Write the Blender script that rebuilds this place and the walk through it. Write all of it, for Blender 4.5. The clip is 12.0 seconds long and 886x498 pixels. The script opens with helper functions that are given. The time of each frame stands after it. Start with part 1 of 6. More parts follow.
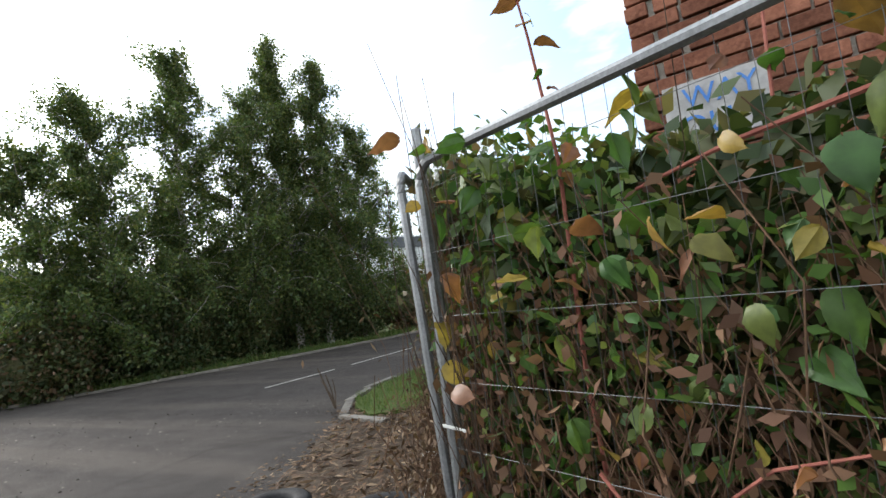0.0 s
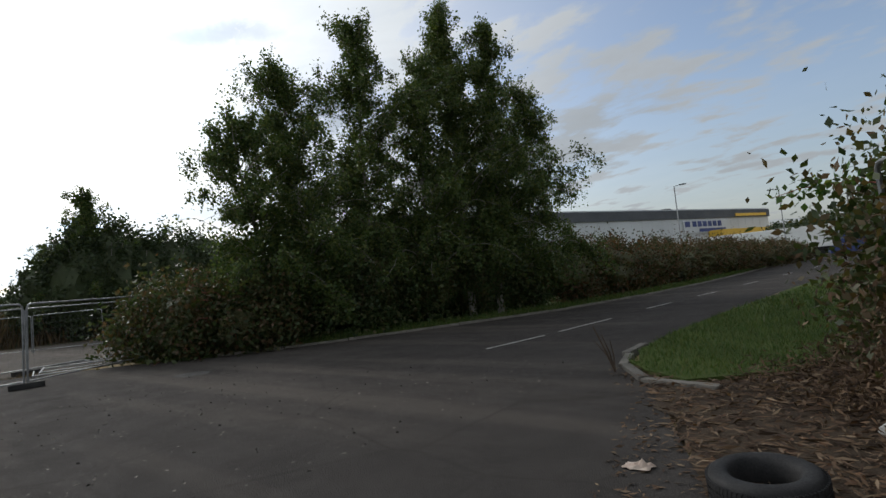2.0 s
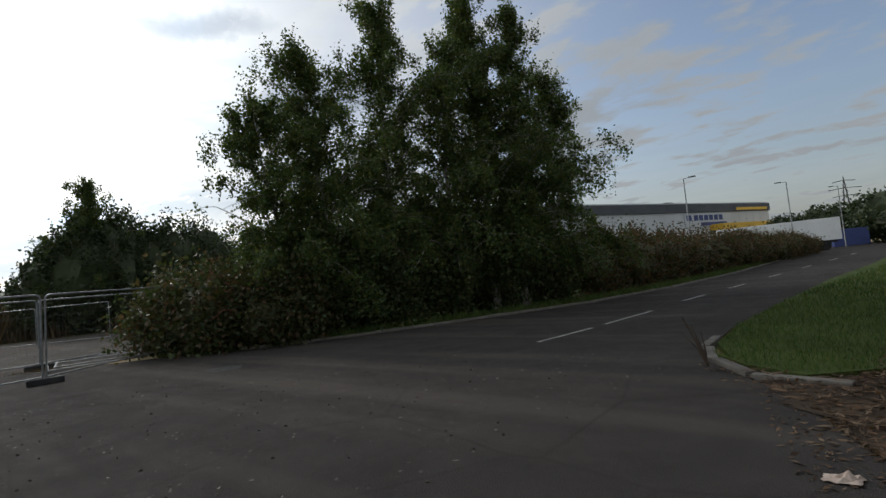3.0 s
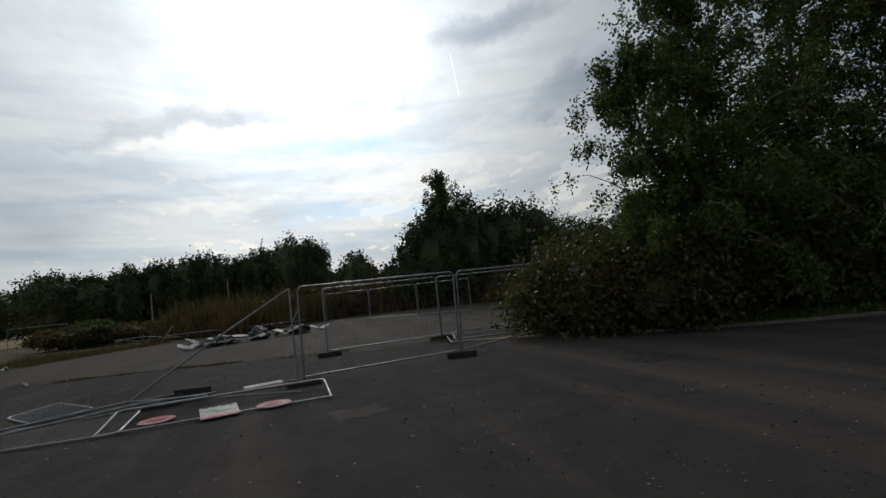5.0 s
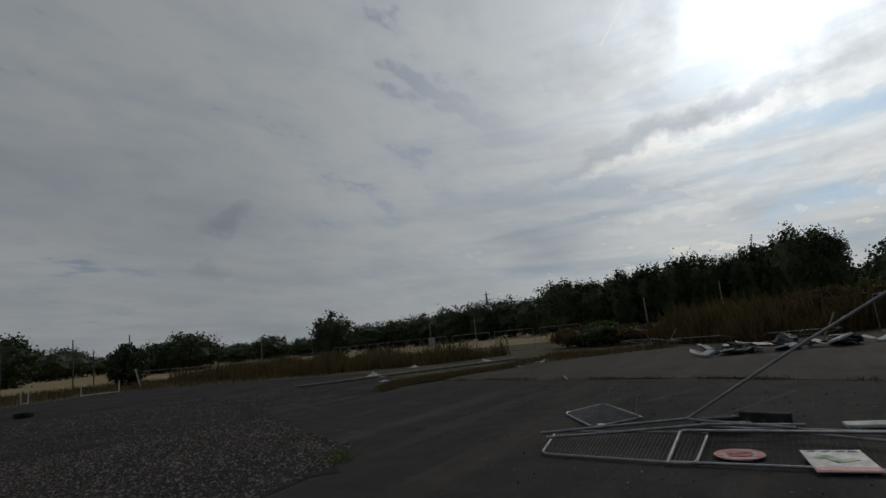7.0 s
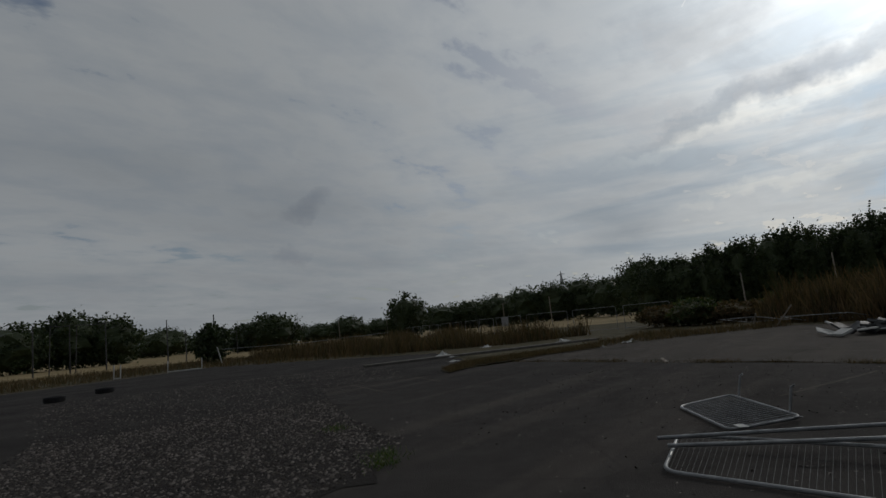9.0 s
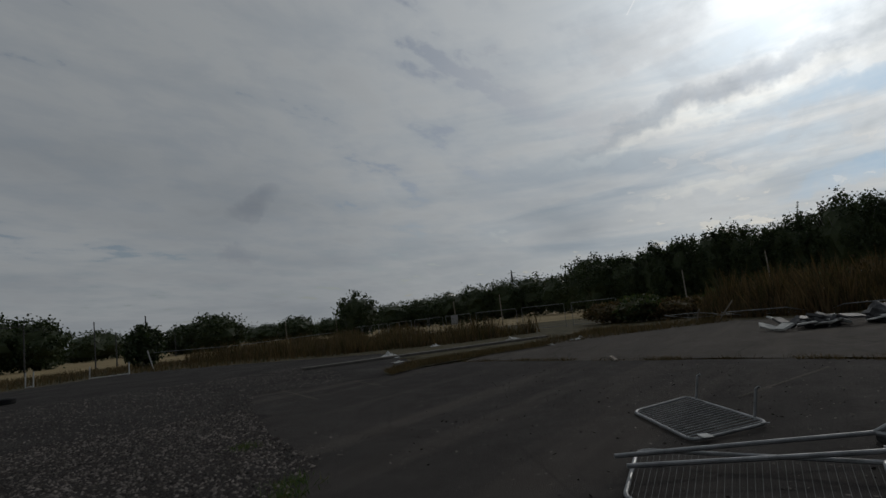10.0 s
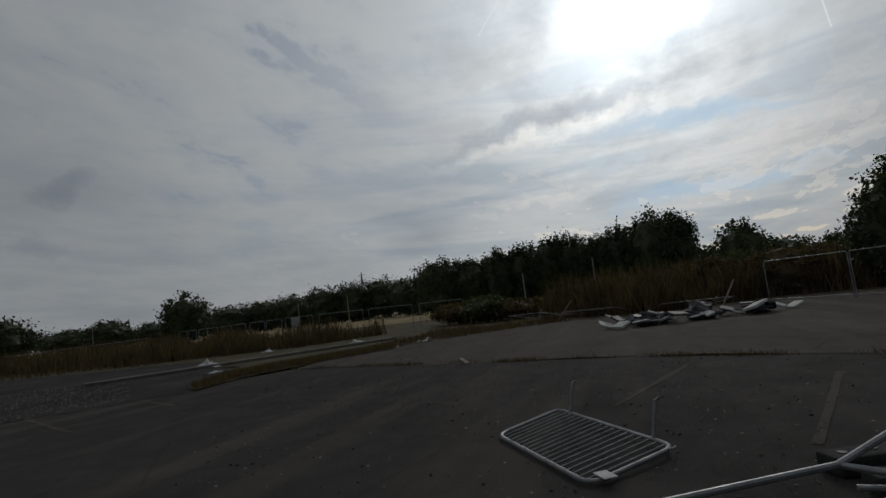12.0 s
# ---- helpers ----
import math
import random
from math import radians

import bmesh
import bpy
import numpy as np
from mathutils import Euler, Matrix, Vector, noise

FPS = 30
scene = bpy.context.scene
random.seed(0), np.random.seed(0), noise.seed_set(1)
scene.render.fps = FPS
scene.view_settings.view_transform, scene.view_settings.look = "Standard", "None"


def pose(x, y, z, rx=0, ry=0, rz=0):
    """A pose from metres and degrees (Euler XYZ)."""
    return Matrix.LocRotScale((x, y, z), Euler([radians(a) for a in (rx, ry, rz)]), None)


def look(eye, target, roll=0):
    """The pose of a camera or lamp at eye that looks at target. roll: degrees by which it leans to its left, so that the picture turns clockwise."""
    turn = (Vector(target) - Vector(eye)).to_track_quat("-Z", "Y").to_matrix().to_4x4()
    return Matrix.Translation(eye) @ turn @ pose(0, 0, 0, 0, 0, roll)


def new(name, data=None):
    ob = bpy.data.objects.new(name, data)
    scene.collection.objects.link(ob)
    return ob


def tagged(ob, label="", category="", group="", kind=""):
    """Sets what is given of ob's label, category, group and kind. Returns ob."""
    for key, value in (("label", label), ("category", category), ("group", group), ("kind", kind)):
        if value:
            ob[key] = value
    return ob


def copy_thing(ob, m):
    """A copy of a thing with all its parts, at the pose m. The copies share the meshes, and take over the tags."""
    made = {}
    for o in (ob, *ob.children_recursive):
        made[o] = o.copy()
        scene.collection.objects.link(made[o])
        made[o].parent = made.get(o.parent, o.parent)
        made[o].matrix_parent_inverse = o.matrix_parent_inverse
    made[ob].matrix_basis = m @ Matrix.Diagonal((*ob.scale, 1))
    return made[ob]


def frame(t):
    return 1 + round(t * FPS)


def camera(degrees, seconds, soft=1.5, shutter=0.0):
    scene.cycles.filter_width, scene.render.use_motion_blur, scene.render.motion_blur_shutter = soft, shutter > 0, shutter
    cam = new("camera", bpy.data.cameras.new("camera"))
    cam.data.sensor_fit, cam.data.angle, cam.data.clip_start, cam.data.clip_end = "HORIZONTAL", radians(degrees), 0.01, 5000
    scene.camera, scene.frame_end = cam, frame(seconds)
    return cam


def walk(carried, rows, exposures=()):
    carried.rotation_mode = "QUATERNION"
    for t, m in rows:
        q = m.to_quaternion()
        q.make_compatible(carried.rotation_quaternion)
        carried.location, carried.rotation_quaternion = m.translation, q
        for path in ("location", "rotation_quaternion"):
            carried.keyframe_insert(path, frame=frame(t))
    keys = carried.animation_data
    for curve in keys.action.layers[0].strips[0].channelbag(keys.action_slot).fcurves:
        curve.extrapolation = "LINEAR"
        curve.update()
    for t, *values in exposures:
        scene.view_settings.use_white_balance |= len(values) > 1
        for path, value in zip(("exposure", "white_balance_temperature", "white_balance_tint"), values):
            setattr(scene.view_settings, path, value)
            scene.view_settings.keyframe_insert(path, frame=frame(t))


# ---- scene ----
cam = camera(82.0, 12.0)
PATH = [
    (0, (2.324, 12.747, 1.519), (1.403, 14.515, 1.683), -7.60),
    (0.5, (1.809, 12.529, 1.510), (0.584, 14.103, 1.661), -5.78),
    (1, (1.167, 12.261, 1.451), (-0.097, 13.804, 1.591), -5.94),
    (1.5, (0.459, 12.148, 1.397), (-0.820, 13.680, 1.532), -5.93),
    (2, (-0.094, 12.025, 1.418), (-1.379, 13.552, 1.552), -5.82),
    (2.5, (-0.658, 11.877, 1.414), (-1.931, 13.415, 1.539), -5.66),
    (2.7, (-0.902, 11.875, 1.410), (-2.168, 13.419, 1.527), -5.79),
    (4.3, (-3.026, 11.280, 1.672), (-4.638, 12.460, 1.749), -5.17),
    (4.5, (-3.365, 11.256, 1.680), (-5.075, 12.288, 1.773), -5.13),
    (5, (-4.072, 11.112, 1.636), (-5.976, 11.706, 1.778), -6.30),
    (5.5, (-4.759, 10.727, 1.667), (-6.743, 10.845, 1.882), -7.53),
    (6, (-5.280, 10.388, 1.675), (-7.228, 10.048, 1.966), -8.37),
    (6.5, (-5.750, 10.073, 1.690), (-7.579, 9.342, 2.016), -7.52),
    (7, (-6.137, 9.722, 1.679), (-7.790, 8.658, 2.026), -5.42),
    (8.8, (-7.735, 8.649, 1.526), (-9.175, 7.301, 1.832), -4.70),
    (9, (-7.910, 8.549, 1.526), (-9.396, 7.251, 1.827), -5.34),
    (9.5, (-8.429, 8.322, 1.515), (-10.001, 7.127, 1.804), -6.19),
    (10, (-8.885, 8.099, 1.503), (-10.489, 6.944, 1.781), -5.97),
    (10.5, (-9.352, 7.807, 1.456), (-10.996, 6.703, 1.708), -5.77),
    (11, (-9.869, 7.595, 1.419), (-11.613, 6.647, 1.636), -5.39),
    (11.5, (-10.390, 7.425, 1.378), (-12.212, 6.638, 1.598), -5.87),
    (12, (-10.883, 7.221, 1.365), (-12.758, 6.573, 1.593), -6.18),
]
# auto exposure of the camera settling from the shade of the hedge to the bright sky
EXPOSURES = [(0.0, 3.05), (0.3, 2.95), (0.6, 2.5), (1.0, 1.95), (1.5, 1.65), (2.0, 1.5), (2.7, 1.3), (4.3, 0.85), (5.0, 0.5), (6.0, 0.0), (12.0, -0.17)]
walk(cam, [(t, look(eye, target, roll)) for t, eye, target, roll in PATH], EXPOSURES)

# ---------------------------------------------------------------- light
SUN_AZ, SUN_EL = 84.0, 29.5          # degrees to the left of +y, and above the horizon


def toward(az, el):
    """The direction of a bearing to the left of +y and a height, in degrees."""
    return Vector((-math.sin(radians(az)) * math.cos(radians(el)), math.cos(radians(az)) * math.cos(radians(el)), math.sin(radians(el))))


sun_dir = toward(SUN_AZ, SUN_EL)


class Nodes:
    """Short hand for building node trees."""

    def __init__(self, tree):
        self.t = tree
        tree.nodes.clear()

    def add(self, kind, **kw):
        n = self.t.nodes.new(kind)
        for k, v in kw.items():
            if k in ("operation", "blend_type", "data_type", "noise_dimensions", "feature", "sky_type", "sun_disc", "sun_elevation", "sun_rotation", "air_density", "dust_density", "ozone_density", "wave_type", "use_clamp", "clamp", "vector_type"):
                if k == "operation":
                    n.operation = v
                elif k == "blend_type":
                    n.blend_type = v
                elif k == "data_type":
                    n.data_type = v
                elif k == "feature":
                    n.feature = v
                elif k == "sky_type":
                    n.sky_type = v
                elif k == "sun_disc":
                    n.sun_disc = v
                elif k == "sun_elevation":
                    n.sun_elevation = v
                elif k == "sun_rotation":
                    n.sun_rotation = v
                elif k == "air_density":
                    n.air_density = v
                elif k == "dust_density":
                    n.dust_density = v
                elif k == "ozone_density":
                    n.ozone_density = v
                elif k == "use_clamp":
                    n.use_clamp = v
        return n

    def link(self, a, b):
        self.t.links.new(a, b)

    def put(self, socket, v):
        if hasattr(v, "is_output"):
            self.link(v, socket)
        else:
            socket.default_value = v

    def math(self, op, a, b=0.0, clamp=False):
        n = self.add("ShaderNodeMath", operation=op, use_clamp=clamp)
        self.put(n.inputs[0], a)
        self.put(n.inputs[1], b)
        return n.outputs[0]

    def vmath(self, op, a, b=(0, 0, 0)):
        n = self.add("ShaderNodeVectorMath", operation=op)
        self.put(n.inputs[0], a)
        self.put(n.inputs[1], b)
        return n.outputs["Value"] if op == "DOT_PRODUCT" else n.outputs["Vector"]

    def noise(self, vec, scale, detail=4.0, rough=0.55, distortion=0.0):
        n = self.add("ShaderNodeTexNoise")
        if vec is not None:
            self.link(vec, n.inputs["Vector"])
        n.inputs["Scale"].default_value = scale
        n.inputs["Detail"].default_value = detail
        n.inputs["Roughness"].default_value = rough
        n.inputs["Distortion"].default_value = distortion
        return n.outputs["Fac"]

    def voronoi(self, vec, scale, feature="F1", out="Distance"):
        n = self.add("ShaderNodeTexVoronoi", feature=feature)
        if vec is not None:
            self.link(vec, n.inputs["Vector"])
        n.inputs["Scale"].default_value = scale
        return n.outputs[out]

    def ramp(self, fac, stops):
        n = self.add("ShaderNodeValToRGB")
        self.put(n.inputs[0], fac)
        els = n.color_ramp.elements
        while len(els) < len(stops):
            els.new(0.5)
        for e, (p, c) in zip(els, stops):
            e.position = p
            e.color = (*c, 1) if hasattr(c, "__len__") else (c, c, c, 1)
        return n.outputs[0]

    def mix(self, fac, a, b, blend="MIX"):
        n = self.add("ShaderNodeMix", data_type="RGBA", blend_type=blend)
        self.put(n.inputs[0], fac)
        for s, v in ((n.inputs[6], a), (n.inputs[7], b)):
            self.put(s, (*v, 1) if hasattr(v, "__len__") and not hasattr(v, "is_output") and len(v) == 3 else v)
        return n.outputs[2]


# single clouds and gaps: bearing and height of both ends, half width in degrees, tint, whether it is a gap to the blue
LONE_CLOUDS = [
    ((110.0, 16.6), (80.0, 20.6), 1.1, (0.70, 0.73, 0.77), False),
    ((112.0, 15.2), (82.0, 18.7), 0.9, (1.22, 1.18, 1.12), False),
    ((91.0, 16.4), (71.0, 15.4), 0.9, (0.46, 0.62, 0.78), True),
    ((92.0, 8.3), (70.0, 9.8), 0.8, (0.40, 0.54, 0.68), True),
    ((105.0, 9.4), (88.0, 10.6), 0.6, (1.16, 1.13, 1.08), False),
    ((62.0, 18.6), (42.0, 20.4), 2.6, (0.50, 0.55, 0.62), False),
    ((72.0, 27.6), (56.0, 26.4), 1.7, (0.58, 0.62, 0.68), False),
    ((61.0, 16.6), (57.0, 16.2), 0.9, (0.72, 0.75, 0.79), False),
    ((149.5, 13.2), (143.0, 15.2), 1.1, (0.82, 0.83, 0.86), False),
    ((150.0, 8.6), (146.0, 10.0), 1.0, (0.86, 0.87, 0.90), False),
    ((158.0, 17.5), (148.0, 19.0), 2.0, (1.07, 1.06, 1.05), False),
]
# vapour trails: azimuth and elevation of both ends
CONTRAILS = [((98.2, 32.7), (102.2, 28.6)), ((69.4, 24.8), (68.9, 20.4))]
world = bpy.data.worlds.new("sky")
scene.world = world
world.use_nodes = True
W = Nodes(world.node_tree)
way = W.add("ShaderNodeTexCoord").outputs["Generated"]
sky = W.add("ShaderNodeTexSky", sky_type="NISHITA", sun_disc=False, sun_elevation=radians(SUN_EL), sun_rotation=radians(-SUN_AZ), air_density=1.0, dust_density=2.2, ozone_density=1.2)
sep = W.add("ShaderNodeSeparateXYZ")
W.link(way, sep.inputs[0])
up = W.math("MAXIMUM", sep.outputs["Z"], 0.0)
flat = W.math("ADD", up, 0.16)
comb = W.add("ShaderNodeCombineXYZ")
W.link(W.math("DIVIDE", sep.outputs["X"], flat), comb.inputs[0])
W.link(W.math("DIVIDE", sep.outputs["Y"], flat), comb.inputs[1])
turn = W.add("ShaderNodeMapping")
W.link(comb.outputs[0], turn.inputs["Vector"])
turn.inputs["Rotation"].default_value = (0, 0, radians(20))
turn.inputs["Location"].default_value = (3.7, 1.9, 0)
turn.inputs["Scale"].default_value = (0.8, 1.25, 1)
sheet = W.noise(turn.outputs[0], 0.75, 4.0, 0.45, 0.25)
puffs = W.noise(turn.outputs[0], 3.8, 6.0, 0.58, 0.15)
cover = W.math("ADD", W.math("MULTIPLY", sheet, 0.84), W.math("MULTIPLY", puffs, 0.16))
broken = W.math("ADD", W.math("MULTIPLY", sheet, 0.34), W.math("MULTIPLY", puffs, 0.66))
bands = W.add("ShaderNodeMapping")
W.link(way, bands.inputs["Vector"])
bands.inputs["Rotation"].default_value = (radians(7), radians(-5), 0)
bands.inputs["Scale"].default_value = (1.0, 1.0, 8.5)
streaks = W.noise(bands.outputs[0], 2.3, 5.0, 0.55, 0.35)
low_band = W.math("MULTIPLY", W.math("SUBTRACT", 1.0, W.math("MULTIPLY", up, 1.7), True), W.math("MINIMUM", W.math("MULTIPLY", up, 9.0), 1.0))
haze = W.math("POWER", W.math("SUBTRACT", 1.0, up, True), 5.0)
near_sun = W.math("MAXIMUM", W.vmath("DOT_PRODUCT", way, tuple(sun_dir)), 0.0)
glow = W.math("ADD", W.math("ADD", W.math("MULTIPLY", W.math("POWER", near_sun, 4.0), 0.29), W.math("MULTIPLY", W.math("MULTIPLY", W.math("POWER", near_sun, 30.0), 0.58), W.math("ADD", -0.25, W.math("MULTIPLY", puffs, 2.5)))), W.math("MULTIPLY", W.math("POWER", near_sun, 240.0), 0.9))
away = W.math("SUBTRACT", 1.0, W.math("POWER", near_sun, 1.6), True)
north = W.math("MAXIMUM", sep.outputs["Y"], 0.0)
thin = W.math("SUBTRACT", W.math("ADD", broken, W.math("MULTIPLY", away, 0.012)), W.math("MULTIPLY", W.math("POWER", north, 1.5), 0.17))
thick = W.ramp(thin, [(0.33, 0.06), (0.385, 0.45), (0.43, 0.92), (0.56, 1.0)])
shade = W.ramp(cover, [(0.38, (1.03, 1.03, 1.03)), (0.50, (0.97, 0.972, 0.975)), (0.58, (0.90, 0.91, 0.925)), (0.68, (0.79, 0.81, 0.835))])
lit = W.math("MULTIPLY", W.math("ADD", glow, 0.275), W.math("SUBTRACT", 1.0, W.math("MULTIPLY", north, 0.47)))
grey = W.add("ShaderNodeCombineColor")
W.link(W.math("MULTIPLY", lit, 0.945), grey.inputs[0])
W.link(W.math("MULTIPLY", lit, 1.01), grey.inputs[1])
W.link(W.math("MULTIPLY", lit, 1.065), grey.inputs[2])
cloud = W.mix(1.0, grey.outputs[0], shade, "MULTIPLY")
cloud = W.mix(W.math("MULTIPLY", low_band, W.math("POWER", near_sun, 4.0)), cloud, W.mix(1.0, cloud, W.ramp(streaks, [(0.36, (0.62, 0.74, 0.84)), (0.44, (0.92, 0.97, 1.0)), (0.52, (1.22, 1.18, 1.12)), (0.60, (1.05, 1.03, 1.0)), (0.68, (0.78, 0.80, 0.83))]), "MULTIPLY"))
cloud = W.mix(1.0, cloud, W.ramp(puffs, [(0.34, (0.92, 0.94, 0.955)), (0.46, (0.98, 0.985, 0.99)), (0.56, (1.04, 1.035, 1.025)), (0.68, (1.02, 1.01, 1.0))]), "MULTIPLY")
warp = W.add("ShaderNodeTexNoise")
W.link(way, warp.inputs["Vector"])
warp.inputs["Scale"].default_value, warp.inputs["Detail"].default_value, warp.inputs["Roughness"].default_value = 7.0, 5.0, 0.6
shift = W.vmath("SUBTRACT", warp.outputs["Color"], (0.5, 0.5, 0.5))
push = W.add("ShaderNodeVectorMath", operation="SCALE")
W.link(shift, push.inputs[0])
push.inputs["Scale"].default_value = 0.13
bent = W.vmath("ADD", way, push.outputs["Vector"])
for end_a, end_b, wide, tint, to_blue in LONE_CLOUDS:
    a, b_ = toward(*end_a), toward(*end_b)
    mid, side = ((a + b_) / 2).normalized(), a.cross(b_).normalized()
    run = (b_ - a).normalized()
    half = (b_ - a).length / 2
    across = W.math("DIVIDE", W.vmath("DOT_PRODUCT", bent, tuple(side)), math.sin(radians(wide)))
    lengthwise = W.math("DIVIDE", W.math("SUBTRACT", W.vmath("DOT_PRODUCT", bent, tuple(run)), mid.dot(run)), half)
    reach = W.math("ADD", W.math("MULTIPLY", across, across), W.math("MULTIPLY", lengthwise, lengthwise))
    body = W.math("MULTIPLY", W.math("SUBTRACT", 1.0, W.math("MULTIPLY", reach, 0.75), True), W.math("GREATER_THAN", W.vmath("DOT_PRODUCT", way, tuple(mid)), 0.0))
    if to_blue:
        cloud = W.mix(W.math("MULTIPLY", body, 0.75), cloud, tint)
    else:
        cloud = W.mix(body, cloud, W.mix(1.0, cloud, tint, "MULTIPLY"))
for ends in CONTRAILS:
    a, b_ = toward(*ends[0]), toward(*ends[1])
    mid, side = ((a + b_) / 2).normalized(), a.cross(b_).normalized()
    run = (b_ - a).normalized()
    half = (b_ - a).length / 2
    off = W.math("ABSOLUTE", W.vmath("DOT_PRODUCT", way, tuple(side)))
    line = W.math("SUBTRACT", 1.0, W.math("MULTIPLY", off, 1 / 0.0016), True)
    span = W.math("LESS_THAN", W.math("ABSOLUTE", W.math("SUBTRACT", W.vmath("DOT_PRODUCT", way, tuple(run)), mid.dot(run))), half)
    front = W.math("GREATER_THAN", W.vmath("DOT_PRODUCT", way, tuple(mid)), 0.0)
    cloud = W.mix(W.math("MULTIPLY", W.math("MULTIPLY", line, span), W.math("MULTIPLY", front, 0.75)), cloud, (0.85, 0.87, 0.88))
blue = W.add("ShaderNodeVectorMath", operation="SCALE")
W.link(sky.outputs[0], blue.inputs[0])
blue.inputs["Scale"].default_value = 0.055
veil = W.math("MAXIMUM", W.math("MAXIMUM", thick, W.math("MULTIPLY", haze, 0.8)), W.math("POWER", near_sun, 3.0))
bg = W.add("ShaderNodeBackground")
W.link(W.mix(veil, blue.outputs[0], cloud), bg.inputs["Color"])
bg.inputs["Strength"].default_value = 1.0
W.link(bg.outputs[0], W.add("ShaderNodeOutputWorld").inputs[0])

sun = new("sun", bpy.data.lights.new("sun", "SUN"))
sun.data.energy, sun.data.angle, sun.data.color = 0.45, radians(9), (1.0, 0.94, 0.86)
sun.matrix_world = look((0, 0, 40), Vector((0, 0, 40)) - sun_dir)

# ---------------------------------------------------------------- materials


def material(name, rough=0.8, metal=0.0):
    m = bpy.data.materials.new(name)
    m.use_nodes = True
    n = Nodes(m.node_tree)
    b = n.add("ShaderNodeBsdfPrincipled")
    b.inputs["Roughness"].default_value, b.inputs["Metallic"].default_value = rough, metal
    n.link(b.outputs[0], n.add("ShaderNodeOutputMaterial").inputs[0])
    return m, n, b


def bump(n, b, height, strength=0.3, distance=0.01):
    k = n.add("ShaderNodeBump")
    k.inputs["Strength"].default_value, k.inputs["Distance"].default_value = strength, distance
    n.link(height, k.inputs["Height"])
    n.link(k.outputs[0], b.inputs["Normal"])


def spot(n):
    return n.add("ShaderNodeNewGeometry").outputs["Position"]


def mottled(name, dark, light, scale, fine=40.0, rough=0.8, metal=0.0, strength=0.25, distance=0.006, random_hue=False):
    """A plain stuff with stains and grain at two scales."""
    m, n, b = material(name, rough, metal)
    p = spot(n)
    f = n.math("ADD", n.math("MULTIPLY", n.noise(p, scale), 0.6), n.math("MULTIPLY", n.noise(p, fine, 3.0), 0.4))
    c = n.ramp(f, [(0.30, dark), (0.70, light)])
    if random_hue:
        r = n.add("ShaderNodeObjectInfo").outputs["Random"]
        c = n.mix(0.75, c, n.ramp(r, [(0.0, 0.45), (0.5, 0.85), (1.0, 1.25)]), "MULTIPLY")
    n.link(c, b.inputs["Base Color"])
    if not metal and rough > 0.6:
        b.inputs["Specular IOR Level"].default_value = 0.12
    n.link(n.ramp(f, [(0.3, min(1.0, rough + 0.12)), (0.7, max(0.05, rough - 0.12))]), b.inputs["Roughness"])
    bump(n, b, n.noise(p, fine, 4.0), strength, distance)
    return m


def leafy(name, colours, rough=0.55, through_light=0.35, by_object=False):
    """Leaves: colour differs from leaf to leaf, and some light comes through."""
    m, n, b = material(name, rough)
    r = n.add("ShaderNodeObjectInfo").outputs["Random"] if by_object else n.add("ShaderNodeNewGeometry").outputs["Random Per Island"]
    k = len(colours) - 1
    c = n.ramp(r, [(i / k, col) for i, col in enumerate(colours)])
    p = spot(n)
    c = n.mix(0.6, c, n.ramp(n.noise(p, 1.3, 3.0), [(0.3, 0.55), (0.7, 1.15)]), "MULTIPLY")
    if by_object:
        c = n.mix(0.5, c, n.ramp(n.noise(p, 28.0, 4.0), [(0.30, 0.35), (0.5, 0.85), (0.65, 1.25)]), "MULTIPLY")
    n.link(c, b.inputs["Base Color"])
    b.inputs["Specular IOR Level"].default_value = 0.3
    t = n.add("ShaderNodeBsdfTranslucent")
    n.link(n.mix(1.0, c, (1.25, 1.3, 0.6), "MULTIPLY"), t.inputs["Color"])
    s = n.add("ShaderNodeMixShader")
    s.inputs[0].default_value = through_light
    n.link(b.outputs[0], s.inputs[1])
    n.link(t.outputs[0], s.inputs[2])
    n.link(s.outputs[0], [x for x in n.t.nodes if x.type == "OUTPUT_MATERIAL"][0].inputs[0])
    return m


